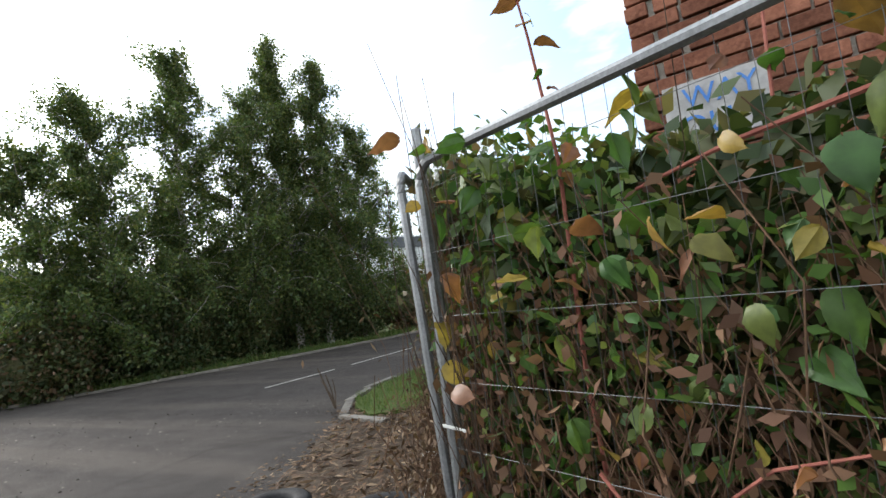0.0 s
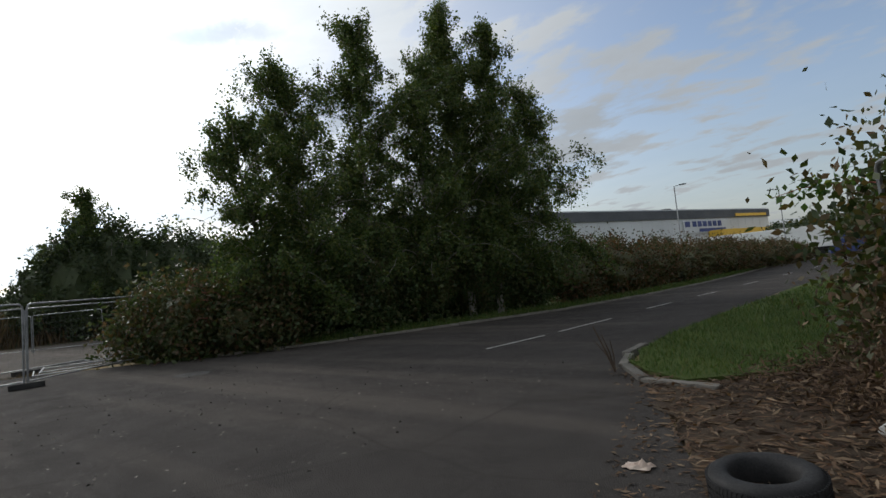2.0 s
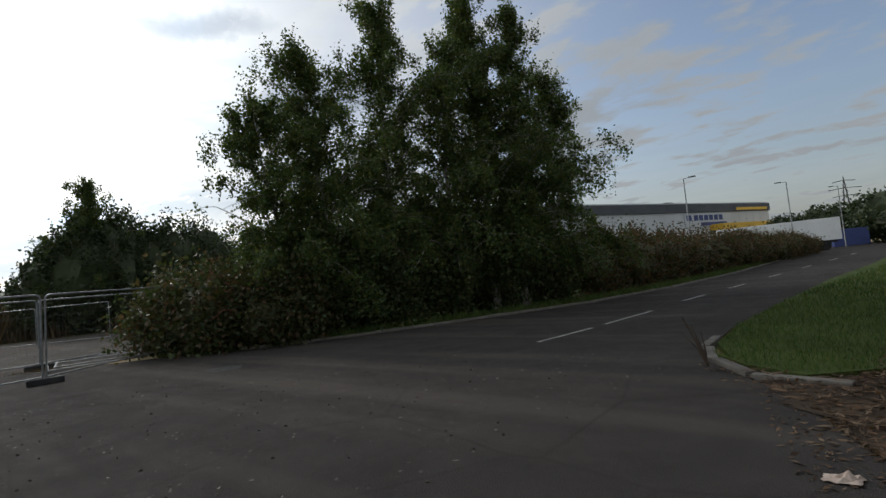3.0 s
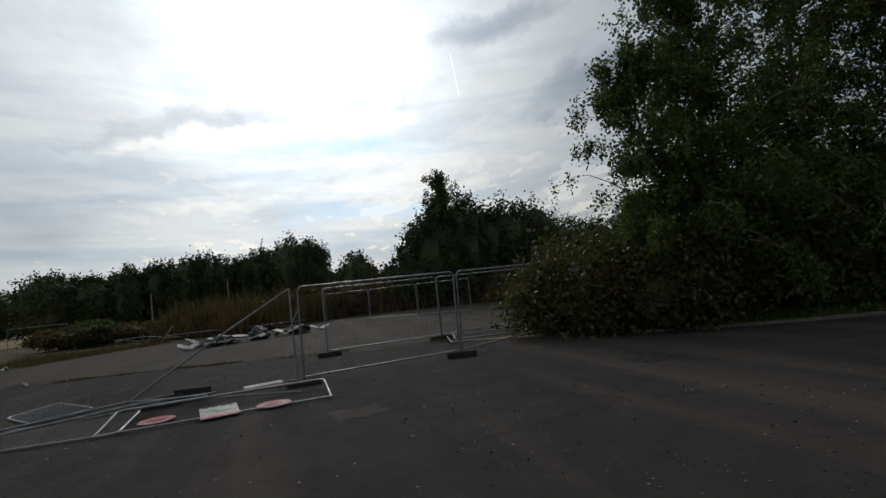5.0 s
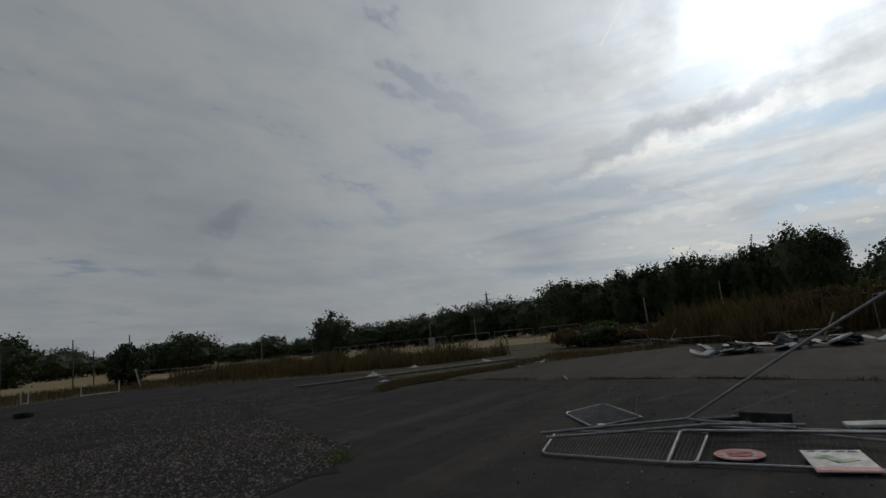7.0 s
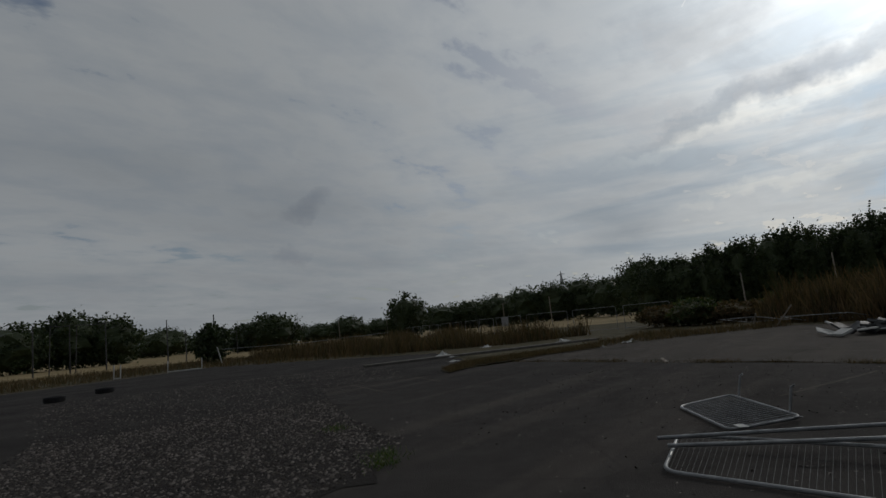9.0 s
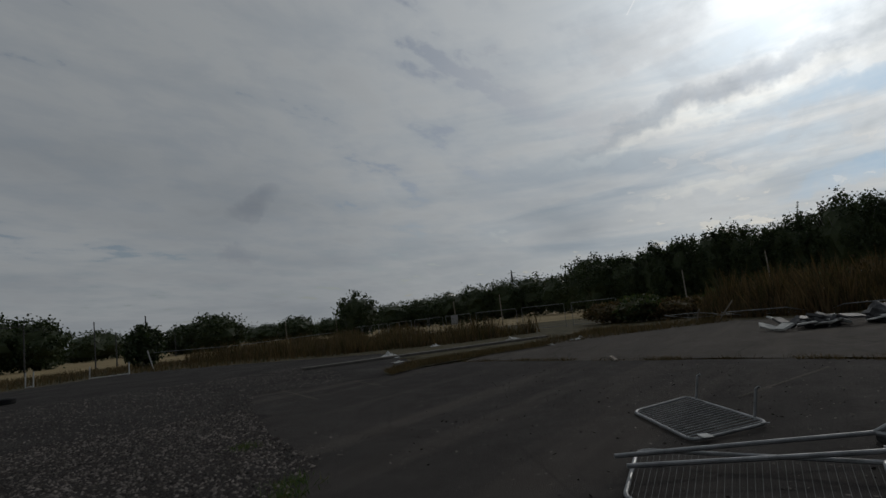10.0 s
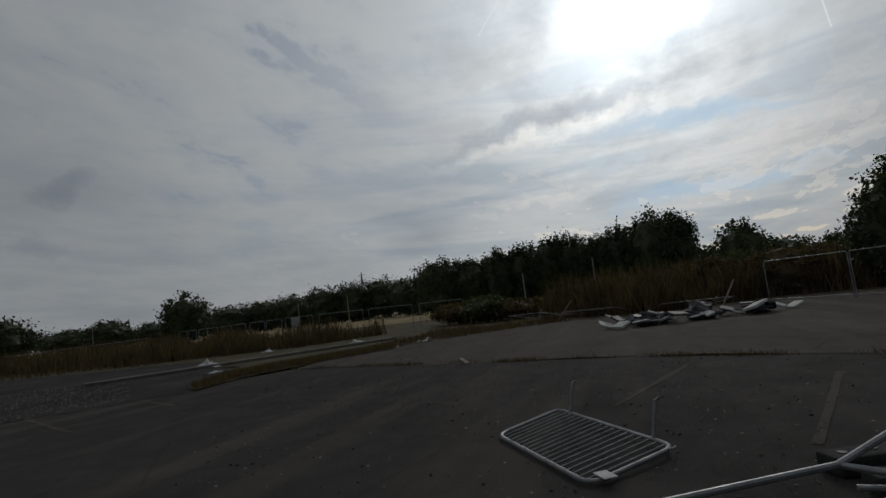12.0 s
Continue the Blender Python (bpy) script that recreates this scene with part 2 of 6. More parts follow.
def asphalt_material(name, dark, light, dusty, crack_amount):
    m, n, b = material(name, 0.86)
    p = spot(n)
    grains = n.voronoi(p, 95.0)
    wide = n.noise(p, 0.16, 6.0, 0.62, 0.6)
    mid = n.noise(p, 1.7, 6.0, 0.65)
    fine = n.noise(p, 55.0, 3.0)
    stretched = n.add("ShaderNodeMapping")
    n.link(p, stretched.inputs["Vector"])
    stretched.inputs["Rotation"].default_value = (0, 0, radians(62))
    stretched.inputs["Scale"].default_value = (0.06, 0.9, 1)
    tracks = n.noise(stretched.outputs[0], 1.0, 4.0, 0.55)
    f = n.math("ADD", n.math("ADD", n.math("MULTIPLY", wide, 0.45), n.math("MULTIPLY", mid, 0.25)), n.math("MULTIPLY", fine, 0.30))
    c = n.ramp(f, [(0.32, dark), (0.66, light)])
    c = n.mix(n.ramp(tracks, [(0.50, 0.0), (0.72, 0.55)]), c, dusty)
    c = n.mix(n.ramp(n.noise(p, 150.0, 2.0), [(0.58, 0.0), (0.67, 0.8)]), c, tuple(min(1, 2.4 * v) for v in light))
    cracks = n.voronoi(n.vmath("ADD", p, n.vmath("SCALE", n.add("ShaderNodeTexNoise").outputs["Color"])), 0.45, "DISTANCE_TO_EDGE")
    c = n.mix(n.math("MULTIPLY", n.ramp(cracks, [(0.0, 1.0), (0.012, 0.0)]), crack_amount), c, (0.015, 0.014, 0.012))
    n.link(c, b.inputs["Base Color"])
    n.link(n.ramp(mid, [(0.3, 0.95), (0.7, 0.74)]), b.inputs["Roughness"])
    b.inputs["Specular IOR Level"].default_value = 0.03
    bump(n, b, n.math("ADD", grains, n.math("MULTIPLY", mid, 0.8)), 0.6, 0.009)
    return m


ASPHALT = asphalt_material("worn_asphalt", (0.026, 0.0238, 0.0224), (0.054, 0.0488, 0.0452), (0.100, 0.086, 0.074), 0.25)
CONCRETE_YARD = asphalt_material("dusty_concrete", (0.042, 0.037, 0.033), (0.085, 0.075, 0.066), (0.12, 0.104, 0.087), 0.7)
SOIL = mottled("dry_soil", (0.03, 0.022, 0.016), (0.085, 0.063, 0.044), 2.2, 60.0, 0.95, strength=0.6, distance=0.03)
FIELD = mottled("dry_field", (0.15, 0.115, 0.06), (0.34, 0.26, 0.14), 0.12, 9.0, 0.95, strength=0.8, distance=0.08)
TURF = mottled("turf", (0.032, 0.054, 0.012), (0.078, 0.10, 0.026), 0.9, 30.0, 0.9, strength=0.9, distance=0.05)
WEEDY = mottled("weedy_ground", (0.03, 0.03, 0.015), (0.10, 0.08, 0.045), 0.8, 18.0, 0.95, strength=0.8, distance=0.05)
GRAVEL_BED = mottled("gravel_bed", (0.014, 0.0125, 0.0115), (0.046, 0.040, 0.036), 0.5, 38.0, 0.92, strength=0.9, distance=0.03)
STEEL = mottled("galvanised_steel", (0.13, 0.135, 0.14), (0.30, 0.305, 0.31), 6.0, 90.0, 0.5, 0.7, 0.1, 0.002)
WIRE = mottled("galvanised_wire", (0.06, 0.063, 0.063), (0.14, 0.14, 0.14), 9.0, 120.0, 0.5, 0.7, 0.05, 0.001)
RUBBER = mottled("tyre_rubber", (0.012, 0.012, 0.013), (0.035, 0.034, 0.034), 5.0, 80.0, 0.7)
BLOCK = mottled("recycled_rubber", (0.016, 0.016, 0.017), (0.045, 0.044, 0.042), 5.0, 70.0, 0.85, strength=0.5)
BRICK = mottled("fired_brick", (0.09, 0.034, 0.022), (0.28, 0.12, 0.075), 7.0, 60.0, 0.9, strength=0.6, distance=0.008, random_hue=True)
MORTAR = mottled("lime_mortar", (0.22, 0.20, 0.17), (0.42, 0.39, 0.34), 6.0, 70.0, 0.95, strength=0.6, distance=0.01)
STONE_KERB = mottled("kerb_concrete", (0.07, 0.064, 0.056), (0.19, 0.175, 0.155), 3.0, 60.0, 0.9, strength=0.5)
WHITE_SHEET = mottled("dirty_white_sheet", (0.26, 0.26, 0.25), (0.58, 0.58, 0.56), 6.0, 50.0, 0.7, strength=0.2)
PAPER = mottled("waste_paper", (0.30, 0.23, 0.19), (0.50, 0.42, 0.36), 9.0, 60.0, 0.85)
PAINT_WHITE = mottled("worn_line_paint", (0.14, 0.135, 0.125), (0.46, 0.45, 0.43), 5.0, 70.0, 0.8, strength=0.3)
SIGN_WHITE = mottled("sign_board", (0.17, 0.165, 0.16), (0.36, 0.35, 0.34), 9.0, 40.0, 0.55, strength=0.05)
BLUE_INK = mottled("blue_lettering", (0.02, 0.10, 0.34), (0.04, 0.17, 0.46), 8.0, 60.0, 0.5, strength=0.05)
RED_INK = mottled("faded_red", (0.42, 0.07, 0.08), (0.60, 0.15, 0.15), 8.0, 60.0, 0.6, strength=0.05)
GREEN_INK = mottled("faded_green", (0.10, 0.20, 0.07), (0.20, 0.32, 0.14), 8.0, 60.0, 0.6, strength=0.05)
BARK = mottled("birch_bark", (0.05, 0.045, 0.04), (0.34, 0.32, 0.29), 3.0, 22.0, 0.9, strength=0.7, distance=0.02)
TWIG = mottled("dark_twig", (0.035, 0.026, 0.02), (0.10, 0.075, 0.055), 4.0, 40.0, 0.9)
CANE = mottled("dry_cane", (0.032, 0.019, 0.012), (0.145, 0.085, 0.052), 5.0, 40.0, 0.85)
RED_CANE = mottled("red_bramble_cane", (0.12, 0.035, 0.03), (0.30, 0.11, 0.08), 6.0, 50.0, 0.7)
CLADDING = mottled("grey_cladding", (0.40, 0.42, 0.44), (0.52, 0.54, 0.56), 0.12, 6.0, 0.55, strength=0.05)
FASCIA = mottled("dark_fascia", (0.035, 0.04, 0.05), (0.065, 0.07, 0.08), 0.3, 5.0, 0.6, strength=0.05)
YELLOW = mottled("yellow_band", (0.55, 0.33, 0.03), (0.72, 0.46, 0.06), 0.4, 6.0, 0.6, strength=0.05)
NAVY = mottled("navy_sign", (0.02, 0.035, 0.12), (0.04, 0.06, 0.2), 0.5, 8.0, 0.6, strength=0.05)
VAN_WHITE = mottled("trailer_white", (0.62, 0.62, 0.62), (0.78, 0.78, 0.78), 0.4, 6.0, 0.5, strength=0.05)
TIMBER = mottled("grey_timber", (0.16, 0.135, 0.11), (0.36, 0.32, 0.27), 5.0, 45.0, 0.9, strength=0.4)
DARK_METAL = mottled("dark_metal", (0.03, 0.03, 0.032), (0.07, 0.07, 0.07), 4.0, 60.0, 0.6, 0.4)

BIRCH_LEAF = leafy("birch_leaves", [(0.028, 0.052, 0.016), (0.05, 0.085, 0.022), (0.075, 0.11, 0.03), (0.12, 0.13, 0.035)])
SHRUB_LEAF = leafy("shrub_leaves", [(0.022, 0.04, 0.015), (0.038, 0.065, 0.02), (0.06, 0.08, 0.028), (0.10, 0.085, 0.04)])
BRAMBLE_LEAF = leafy("bramble_leaves", [(0.022, 0.038, 0.014), (0.042, 0.062, 0.02), (0.065, 0.078, 0.03), (0.12, 0.07, 0.04), (0.045, 0.06, 0.022)], rough=0.5)
RUSTY_LEAF = leafy("rusty_hedge_leaves", [(0.022, 0.036, 0.014), (0.045, 0.055, 0.02), (0.085, 0.05, 0.028), (0.12, 0.06, 0.035), (0.035, 0.05, 0.018)], rough=0.6)
WOOD_LEAF = leafy("woodland_leaves", [(0.02, 0.035, 0.014), (0.035, 0.055, 0.02), (0.05, 0.065, 0.024)], through_light=0.2)
HEDGE_LEAF = leafy("hedge_leaves", [(0.03, 0.07, 0.018), (0.055, 0.12, 0.025), (0.09, 0.16, 0.035), (0.16, 0.19, 0.05), (0.04, 0.09, 0.03)], rough=0.42)
LARGE_LEAF = leafy("large_leaves", [(0.035, 0.085, 0.020), (0.055, 0.12, 0.028), (0.045, 0.10, 0.030), (0.09, 0.15, 0.035), (0.05, 0.11, 0.025), (0.14, 0.17, 0.045), (0.08, 0.11, 0.03), (0.32, 0.24, 0.05), (0.26, 0.13, 0.05), (0.20, 0.09, 0.05), (0.13, 0.06, 0.04)], rough=0.45, by_object=True)
DEAD_LEAF = leafy("dead_leaves", [(0.056, 0.027, 0.016), (0.120, 0.060, 0.034), (0.176, 0.100, 0.056), (0.080, 0.044, 0.027)], rough=0.8, through_light=0.2)
STRAW = leafy("straw_litter", [(0.029, 0.017, 0.011), (0.072, 0.043, 0.026), (0.137, 0.085, 0.050), (0.047, 0.027, 0.017), (0.216, 0.155, 0.101)], rough=0.9, through_light=0.1)
GRASS = leafy("grass_blades", [(0.026, 0.058, 0.011), (0.045, 0.092, 0.016), (0.075, 0.118, 0.024), (0.13, 0.12, 0.042)], rough=0.6, through_light=0.3)
DRY_WEED = leafy("dry_weeds", [(0.040, 0.034, 0.016), (0.085, 0.058, 0.030), (0.15, 0.098, 0.052), (0.045, 0.048, 0.020)], rough=0.9, through_light=0.2)
STONES = leafy("gravel_stones", [(0.012, 0.010, 0.009), (0.042, 0.035, 0.031), (0.19, 0.165, 0.148), (0.024, 0.019, 0.016), (0.07, 0.058, 0.05)], rough=0.9, through_light=0.0)

# ---------------------------------------------------------------- mesh helpers
R = np.random.default_rng(7)


class Shape:
    """Gathers vertices and faces in world metres."""

    def __init__(self):
        self.v, self.f = [], []

    def faces(self, verts, faces):
        k = len(self.v)
        self.v += [tuple(p) for p in verts]
        self.f += [tuple(k + i for i in f) for f in faces]
        return self

    def box(self, c, size, m=None, bevel=0.0):
        bm = bmesh.new()
        bmesh.ops.create_cube(bm, size=1.0)
        bmesh.ops.scale(bm, vec=size, verts=bm.verts)
        if bevel:
            bmesh.ops.bevel(bm, geom=list(bm.edges), offset=bevel, segments=2, affect="EDGES", profile=0.6)
        bm.verts.index_update()
        t = Matrix.Translation(c) @ (m or Matrix())
        self.faces([t @ v.co for v in bm.verts], [[v.index for v in f.verts] for f in bm.faces])
        bm.free()
        return self

    def tube(self, pts, r, sides=8, cap=True):
        pts = [Vector(p) for p in pts]
        radii = r if hasattr(r, "__len__") else [r] * len(pts)
        rings, ref = [], Vector((0.31, 0.17, 0.93))
        for i, p in enumerate(pts):
            d = (pts[min(i + 1, len(pts) - 1)] - pts[max(i - 1, 0)]).normalized()
            a = ref - d * ref.dot(d)
            if a.length < 0.05:
                a = Vector((1, 0, 0)) - d * d.x
            a.normalize()
            b = d.cross(a)
            rings.append([p + (a * math.cos(2 * math.pi * k / sides) + b * math.sin(2 * math.pi * k / sides)) * radii[i] for k in range(sides)])
        fs = []
        for i in range(len(rings) - 1):
            for k in range(sides):
                q = (k + 1) % sides
                fs.append((i * sides + k, i * sides + q, (i + 1) * sides + q, (i + 1) * sides + k))
        if cap:
            fs.append(tuple(reversed(range(sides))))
            fs.append(tuple((len(rings) - 1) * sides + k for k in range(sides)))
        return self.faces([v for ring in rings for v in ring], fs)

    def mesh(self, name, mat, smooth=False, origin=(0, 0, 0)):
        me = bpy.data.meshes.new(name)
        o = Vector(origin)
        me.from_pydata([Vector(p) - o for p in self.v], [], self.f)
        if smooth:
            me.polygons.foreach_set("use_smooth", [True] * len(me.polygons))
            me.set_sharp_from_angle(angle=radians(40))
        me.materials.append(mat)
        me.update()
        return me


def thing(name, at, label, category, group="", kind=""):
    e = new(name)
    e.empty_display_size = 0.1
    e.location = at
    return tagged(e, label, category, group, kind)


def part(name, shape, mat, parent, label="", smooth=False, kind=""):
    """One mesh under a thing or a part; shapes are given in world metres."""
    origin = Vector(parent.location)
    if parent.parent:
        origin = origin + Vector(parent.parent.location)
    me = shape.mesh(name, mat, smooth, origin) if isinstance(shape, Shape) else shape
    ob = new(name, me)
    ob.parent = parent
    return tagged(ob, label, kind=kind)


def solo(name, shape, mat, label="", category="", group="", kind="", smooth=False):
    xs = np.array(shape.v)
    o = (float(xs[:, 0].mean()), float(xs[:, 1].mean()), float(xs[:, 2].min())) if not kind else (0, 0, 0)
    ob = new(name, shape.mesh(name, mat, smooth, o))
    ob.location = o
    return tagged(ob, label, category, group, kind)


def quads(name, corners, mat):
    """A mesh of many loose quads from an array (n, 4, 3)."""
    n = len(corners)
    me = bpy.data.meshes.new(name)
    me.vertices.add(4 * n)
    me.vertices.foreach_set("co", np.asarray(corners, np.float32).ravel())
    me.loops.add(4 * n)
    me.loops.foreach_set("vertex_index", np.arange(4 * n, dtype=np.int32))
    me.polygons.add(n)
    me.polygons.foreach_set("loop_start", np.arange(0, 4 * n, 4, dtype=np.int32))
    me.polygons.foreach_set("loop_total", np.full(n, 4, np.int32))
    me.materials.append(mat)
    me.update()
    me.validate()
    return me


def unit(a):
    return a / (np.linalg.norm(a, axis=-1, keepdims=True) + 1e-9)


def leaf_quads(p, size, aspect=0.55, droop=0.0, flatness=0.0):
    """A diamond for each leaf at p, drooping or lying flat."""
    n = len(p)
    a = R.normal(size=(n, 3))
    a[:, 2] = a[:, 2] * (1 - flatness) - droop
    a = unit(a)
    b = unit(np.cross(a, unit(R.normal(size=(n, 3)) + [0, 0, 3.0 * flatness])))
    s = (np.asarray(size) * R.uniform(0.6, 1.3, n))[:, None]
    c = np.cross(a, b) * s * R.uniform(-0.12, 0.12, n)[:, None]
    return np.stack([p, p + a * s * 0.45 + b * s * aspect * 0.5 + c, p + a * s, p + a * s * 0.45 - b * s * aspect * 0.5 + c], 1)


def blade_quads(p, length, width, lean=0.35):
    n = len(p)
    a = unit(np.stack([R.normal(0, lean, n), R.normal(0, lean, n), np.ones(n)], 1))
    b = unit(np.cross(a, R.normal(size=(n, 3))))
    l = (length * R.uniform(0.5, 1.4, n))[:, None]
    w = width * 0.5
    bend = R.normal(0, 0.15, (n, 3)) * l * [1, 1, 0]
    return np.stack([p - b * w, p + b * w, p + a * l + bend + b * w * 0.25, p + a * l + bend - b * w * 0.25], 1)


def local(q, at):
    return q - np.asarray(at, float)


def along(pts, n):
    """n random points on a polyline, with the tangents."""
    pts = np.asarray(pts, float)
    seg = np.linalg.norm(np.diff(pts, axis=0), axis=1)
    u = R.uniform(0, seg.sum(), n)
    i = np.searchsorted(np.cumsum(seg), u).clip(0, len(seg) - 1)
    f = ((u - np.concatenate([[0], np.cumsum(seg)])[i]) / seg[i])[:, None]
    return pts[i] * (1 - f) + pts[i + 1] * f, unit(np.diff(pts, axis=0))[i]


def inside(poly, p):
    poly = np.asarray(poly, float)
    x, y = p[:, 0], p[:, 1]
    c = np.zeros(len(p), bool)
    for (x0, y0), (x1, y1) in zip(poly, np.roll(poly, -1, 0)):
        c ^= ((y0 > y) != (y1 > y)) & (x < (x1 - x0) * (y - y0) / (y1 - y0 + 1e-12) + x0)
    return c


def scatter(poly, n):
    poly = np.asarray(poly, float)
    lo, hi = poly.min(0), poly.max(0)
    out = []
    while sum(map(len, out)) < n:
        p = R.uniform(lo, hi, (n, 2))
        out.append(p[inside(poly, p)])
    return np.concatenate(out)[:n]


def sheet_mesh(poly, z, thick=0.0):
    """A flat piece of ground with a rough outline and, if thick, sides."""
    bm = bmesh.new()
    vs = [bm.verts.new((x, y, z)) for x, y in poly]
    es = [bm.edges.new((a, b)) for a, b in zip(vs, vs[1:] + vs[:1])]
    bmesh.ops.triangle_fill(bm, edges=es, use_beauty=True, normal=(0, 0, 1))
    if thick:
        ext = bmesh.ops.extrude_face_region(bm, geom=list(bm.faces))
        bmesh.ops.translate(bm, vec=(0, 0, -thick), verts=[g for g in ext["geom"] if isinstance(g, bmesh.types.BMVert)])
        bmesh.ops.recalc_face_normals(bm, faces=bm.faces)
    bm.verts.index_update()
    s = Shape().faces([v.co[:] for v in bm.verts], [[v.index for v in f.verts] for f in bm.faces])
    bm.free()
    return s


def ragged(poly, step=0.4, amount=0.12, seed=3):
    """The outline with points put in and moved a little."""
    rng = np.random.default_rng(seed)
    out = []
    for a, b in zip(poly, poly[1:] + poly[:1]):
        k = max(1, min(60, int(math.dist(a, b) / step)))
        for i in range(k):
            f = i / k
            j = rng.normal(0, amount, 2) if i else (0, 0)
            out.append((a[0] + (b[0] - a[0]) * f + j[0], a[1] + (b[1] - a[1]) * f + j[1]))
    return out

# ---------------------------------------------------------------- ground
big = Shape()
ring = [(2500 * math.cos(a), 2500 * math.sin(a), -0.05) for a in np.linspace(0, 2 * math.pi, 48, endpoint=False)]
big.faces([(0, 0, -0.05)] + ring, [(0, 1 + i, 1 + (i + 1) % 48) for i in range(48)])
solo("ground", big, FIELD, "pale dry grass field reaching to the horizon", "ground", kind="structure")

KERB = [(-14.6, 18.9), (-13.7, 19.95), (-12.6, 21.7), (-10.7, 25.4), (-9.1, 29.0), (-7.9, 35), (-7.2, 44), (-7.0, 62), (-6.0, 107), (2, 150)]
NEAR_EDGE = [(-2.9, 19.2), (-3.25, 20.2), (-3.3, 22.2), (-3.1, 25.8), (-2.5, 33.5), (-1.3, 43), (0.2, 60), (2.6, 100), (10, 150)]
JOINT = [(-18.2, 17.2), (-18.7, 15.0), (-20.2, 11.0), (-21.8, 7.3), (-22.6, 3.8), (-23.6, 0.2), (-24.2, -2.6)]

yard = [(14, -2), (14, 12.9), (2.4, 14.1), (-0.75, 14.8), (-1.45, 16.3), (-2.0, 17.6), (-2.9, 19.2)] + NEAR_EDGE[1:] + KERB[::-1] + [(-16.8, 17.2)] + JOINT[1:] + [(-20.9, -3.9), (-17.4, -6.3), (-15.2, -3.1), (-13.5, 0.1), (-12.4, 2.4), (-11.5, 3.1), (-9.4, 3.6), (-4, 3.8), (4, 1.3)]
solo("road_and_yard", sheet_mesh(yard, 0.0), ASPHALT, "worn grey asphalt road and yard entrance with dusty wheel tracks", "road", kind="structure")
slab = JOINT + [(-28, -2.9), (-38.4, -3.5), (-40.5, 2.1), (-36.5, 8.0), (-43.0, 15.8), (-40, 24), (-24, 22), (-19.2, 19.0)]
solo("concrete_yard", sheet_mesh(ragged(slab, 1.2, 0.16), 0.004), CONCRETE_YARD, "pale dusty old concrete yard with cracks", "pavement", kind="structure")
gravel = [(-9.5, 4.3), (-11.8, 3.85), (-12.9, 3.1), (-14.1, 0.4), (-15.8, -2.7), (-17.5, -5.2), (-20.6, -3.0), (-24.2, -4.6), (-31, -13.0), (-27.5, -35), (-15.5, -31.5), (0, -28), (14, -26), (14, 0.4), (4, 2.1), (-4, 4.5)]
solo("gravel_yard", sheet_mesh(ragged(gravel, 0.35, 0.09), 0.008), GRAVEL_BED, "loose grey gravel spread beside the asphalt", "gravel", kind="structure")
weedy = [(-28, -3.1), (-24.5, -4.4), (-31, -13.2), (-27.5, -35), (-15.5, -31.8), (0, -28.3), (0, -48), (-60, -60), (-75, -10), (-60, 40), (-24, 30), (-24, 22.1), (-40.1, 24), (-43.1, 15.8), (-36.6, 8.0), (-40.6, 2.1), (-38.5, -3.6)]
solo("weedy_ground", sheet_mesh(ragged(weedy, 0.8, 0.25, 5), 0.006), WEEDY, "rough weedy ground with dead stalks", "ground", kind="structure")
litter_poly = [(-2.9, 19.1), (-2.05, 17.6), (-1.5, 16.4), (-0.8, 14.8), (0.75, 14.2), (2.5, 13.8), (5, 13.1), (14, 12.5), (14, 16.4), (5, 16.4), (1.4, 24.0), (0.9, 24.0), (-0.35, 20.4), (-1.05, 18.9), (-1.9, 18.25)]
litter_near = [(min(x, 5.0), y) for x, y in litter_poly]
solo("soil_strip", sheet_mesh(ragged(litter_poly, 0.3, 0.07, 9), 0.012), SOIL, "bare soil strip under the fence covered with litter", "ground", kind="structure")
turf = [(-3.0, 19.35), (-2.5, 18.65), (-1.9, 18.2), (-1.0, 18.85), (-0.3, 20.4), (1.2, 24), (6, 34), (9, 62), (14, 100)] + [(x + 0.12, y) for x, y in NEAR_EDGE[::-1][1:]]
solo("grass_verge", sheet_mesh(turf, 0.06, 0.08), TURF, "mown green grass verge beside the road", "grass", kind="structure")
far_turf = [(x - 0.13, y + 0.03) for x, y in KERB[:9]] + [(-30, 110), (-45, 60), (-45, 34), (-24, 22.4), (-18.9, 19.4), (-16.6, 17.6)]
solo("far_verge", sheet_mesh(far_turf, 0.07, 0.1), TURF, "narrow green verge behind the far kerb", "grass", kind="structure")


def kerb_line(name, line, n, z, label):
    """Kerb stones laid end to end, each a piece of its own."""
    holder = thing(name, (line[0][0], line[0][1], 0), label, "kerb", kind="structure")
    pts = np.array(line, float)
    seg = np.linalg.norm(np.diff(pts, axis=0), axis=1)
    cum = np.concatenate([[0], np.cumsum(seg)])
    block = Shape().box((0, 0, 0), (0.905, 0.13, 0.2), bevel=0.018)
    me = block.mesh("kerb_stone", STONE_KERB)
    for k in range(n):
        u = min((k + 0.5) * 0.92, cum[-1] - 0.01)
        i = int(np.searchsorted(cum, u) - 1)
        p = pts[i] + (pts[i + 1] - pts[i]) * (u - cum[i]) / seg[i]
        d = (pts[i + 1] - pts[i]) / seg[i]
        ob = new("kerb_stone", me)
        ob.parent = holder
        ob.matrix_basis = Matrix.Translation(-Vector(holder.location)) @ pose(p[0], p[1], z + R.uniform(-0.008, 0.008), R.uniform(-1.5, 1.5), 0, math.degrees(math.atan2(d[1], d[0])))
    return holder


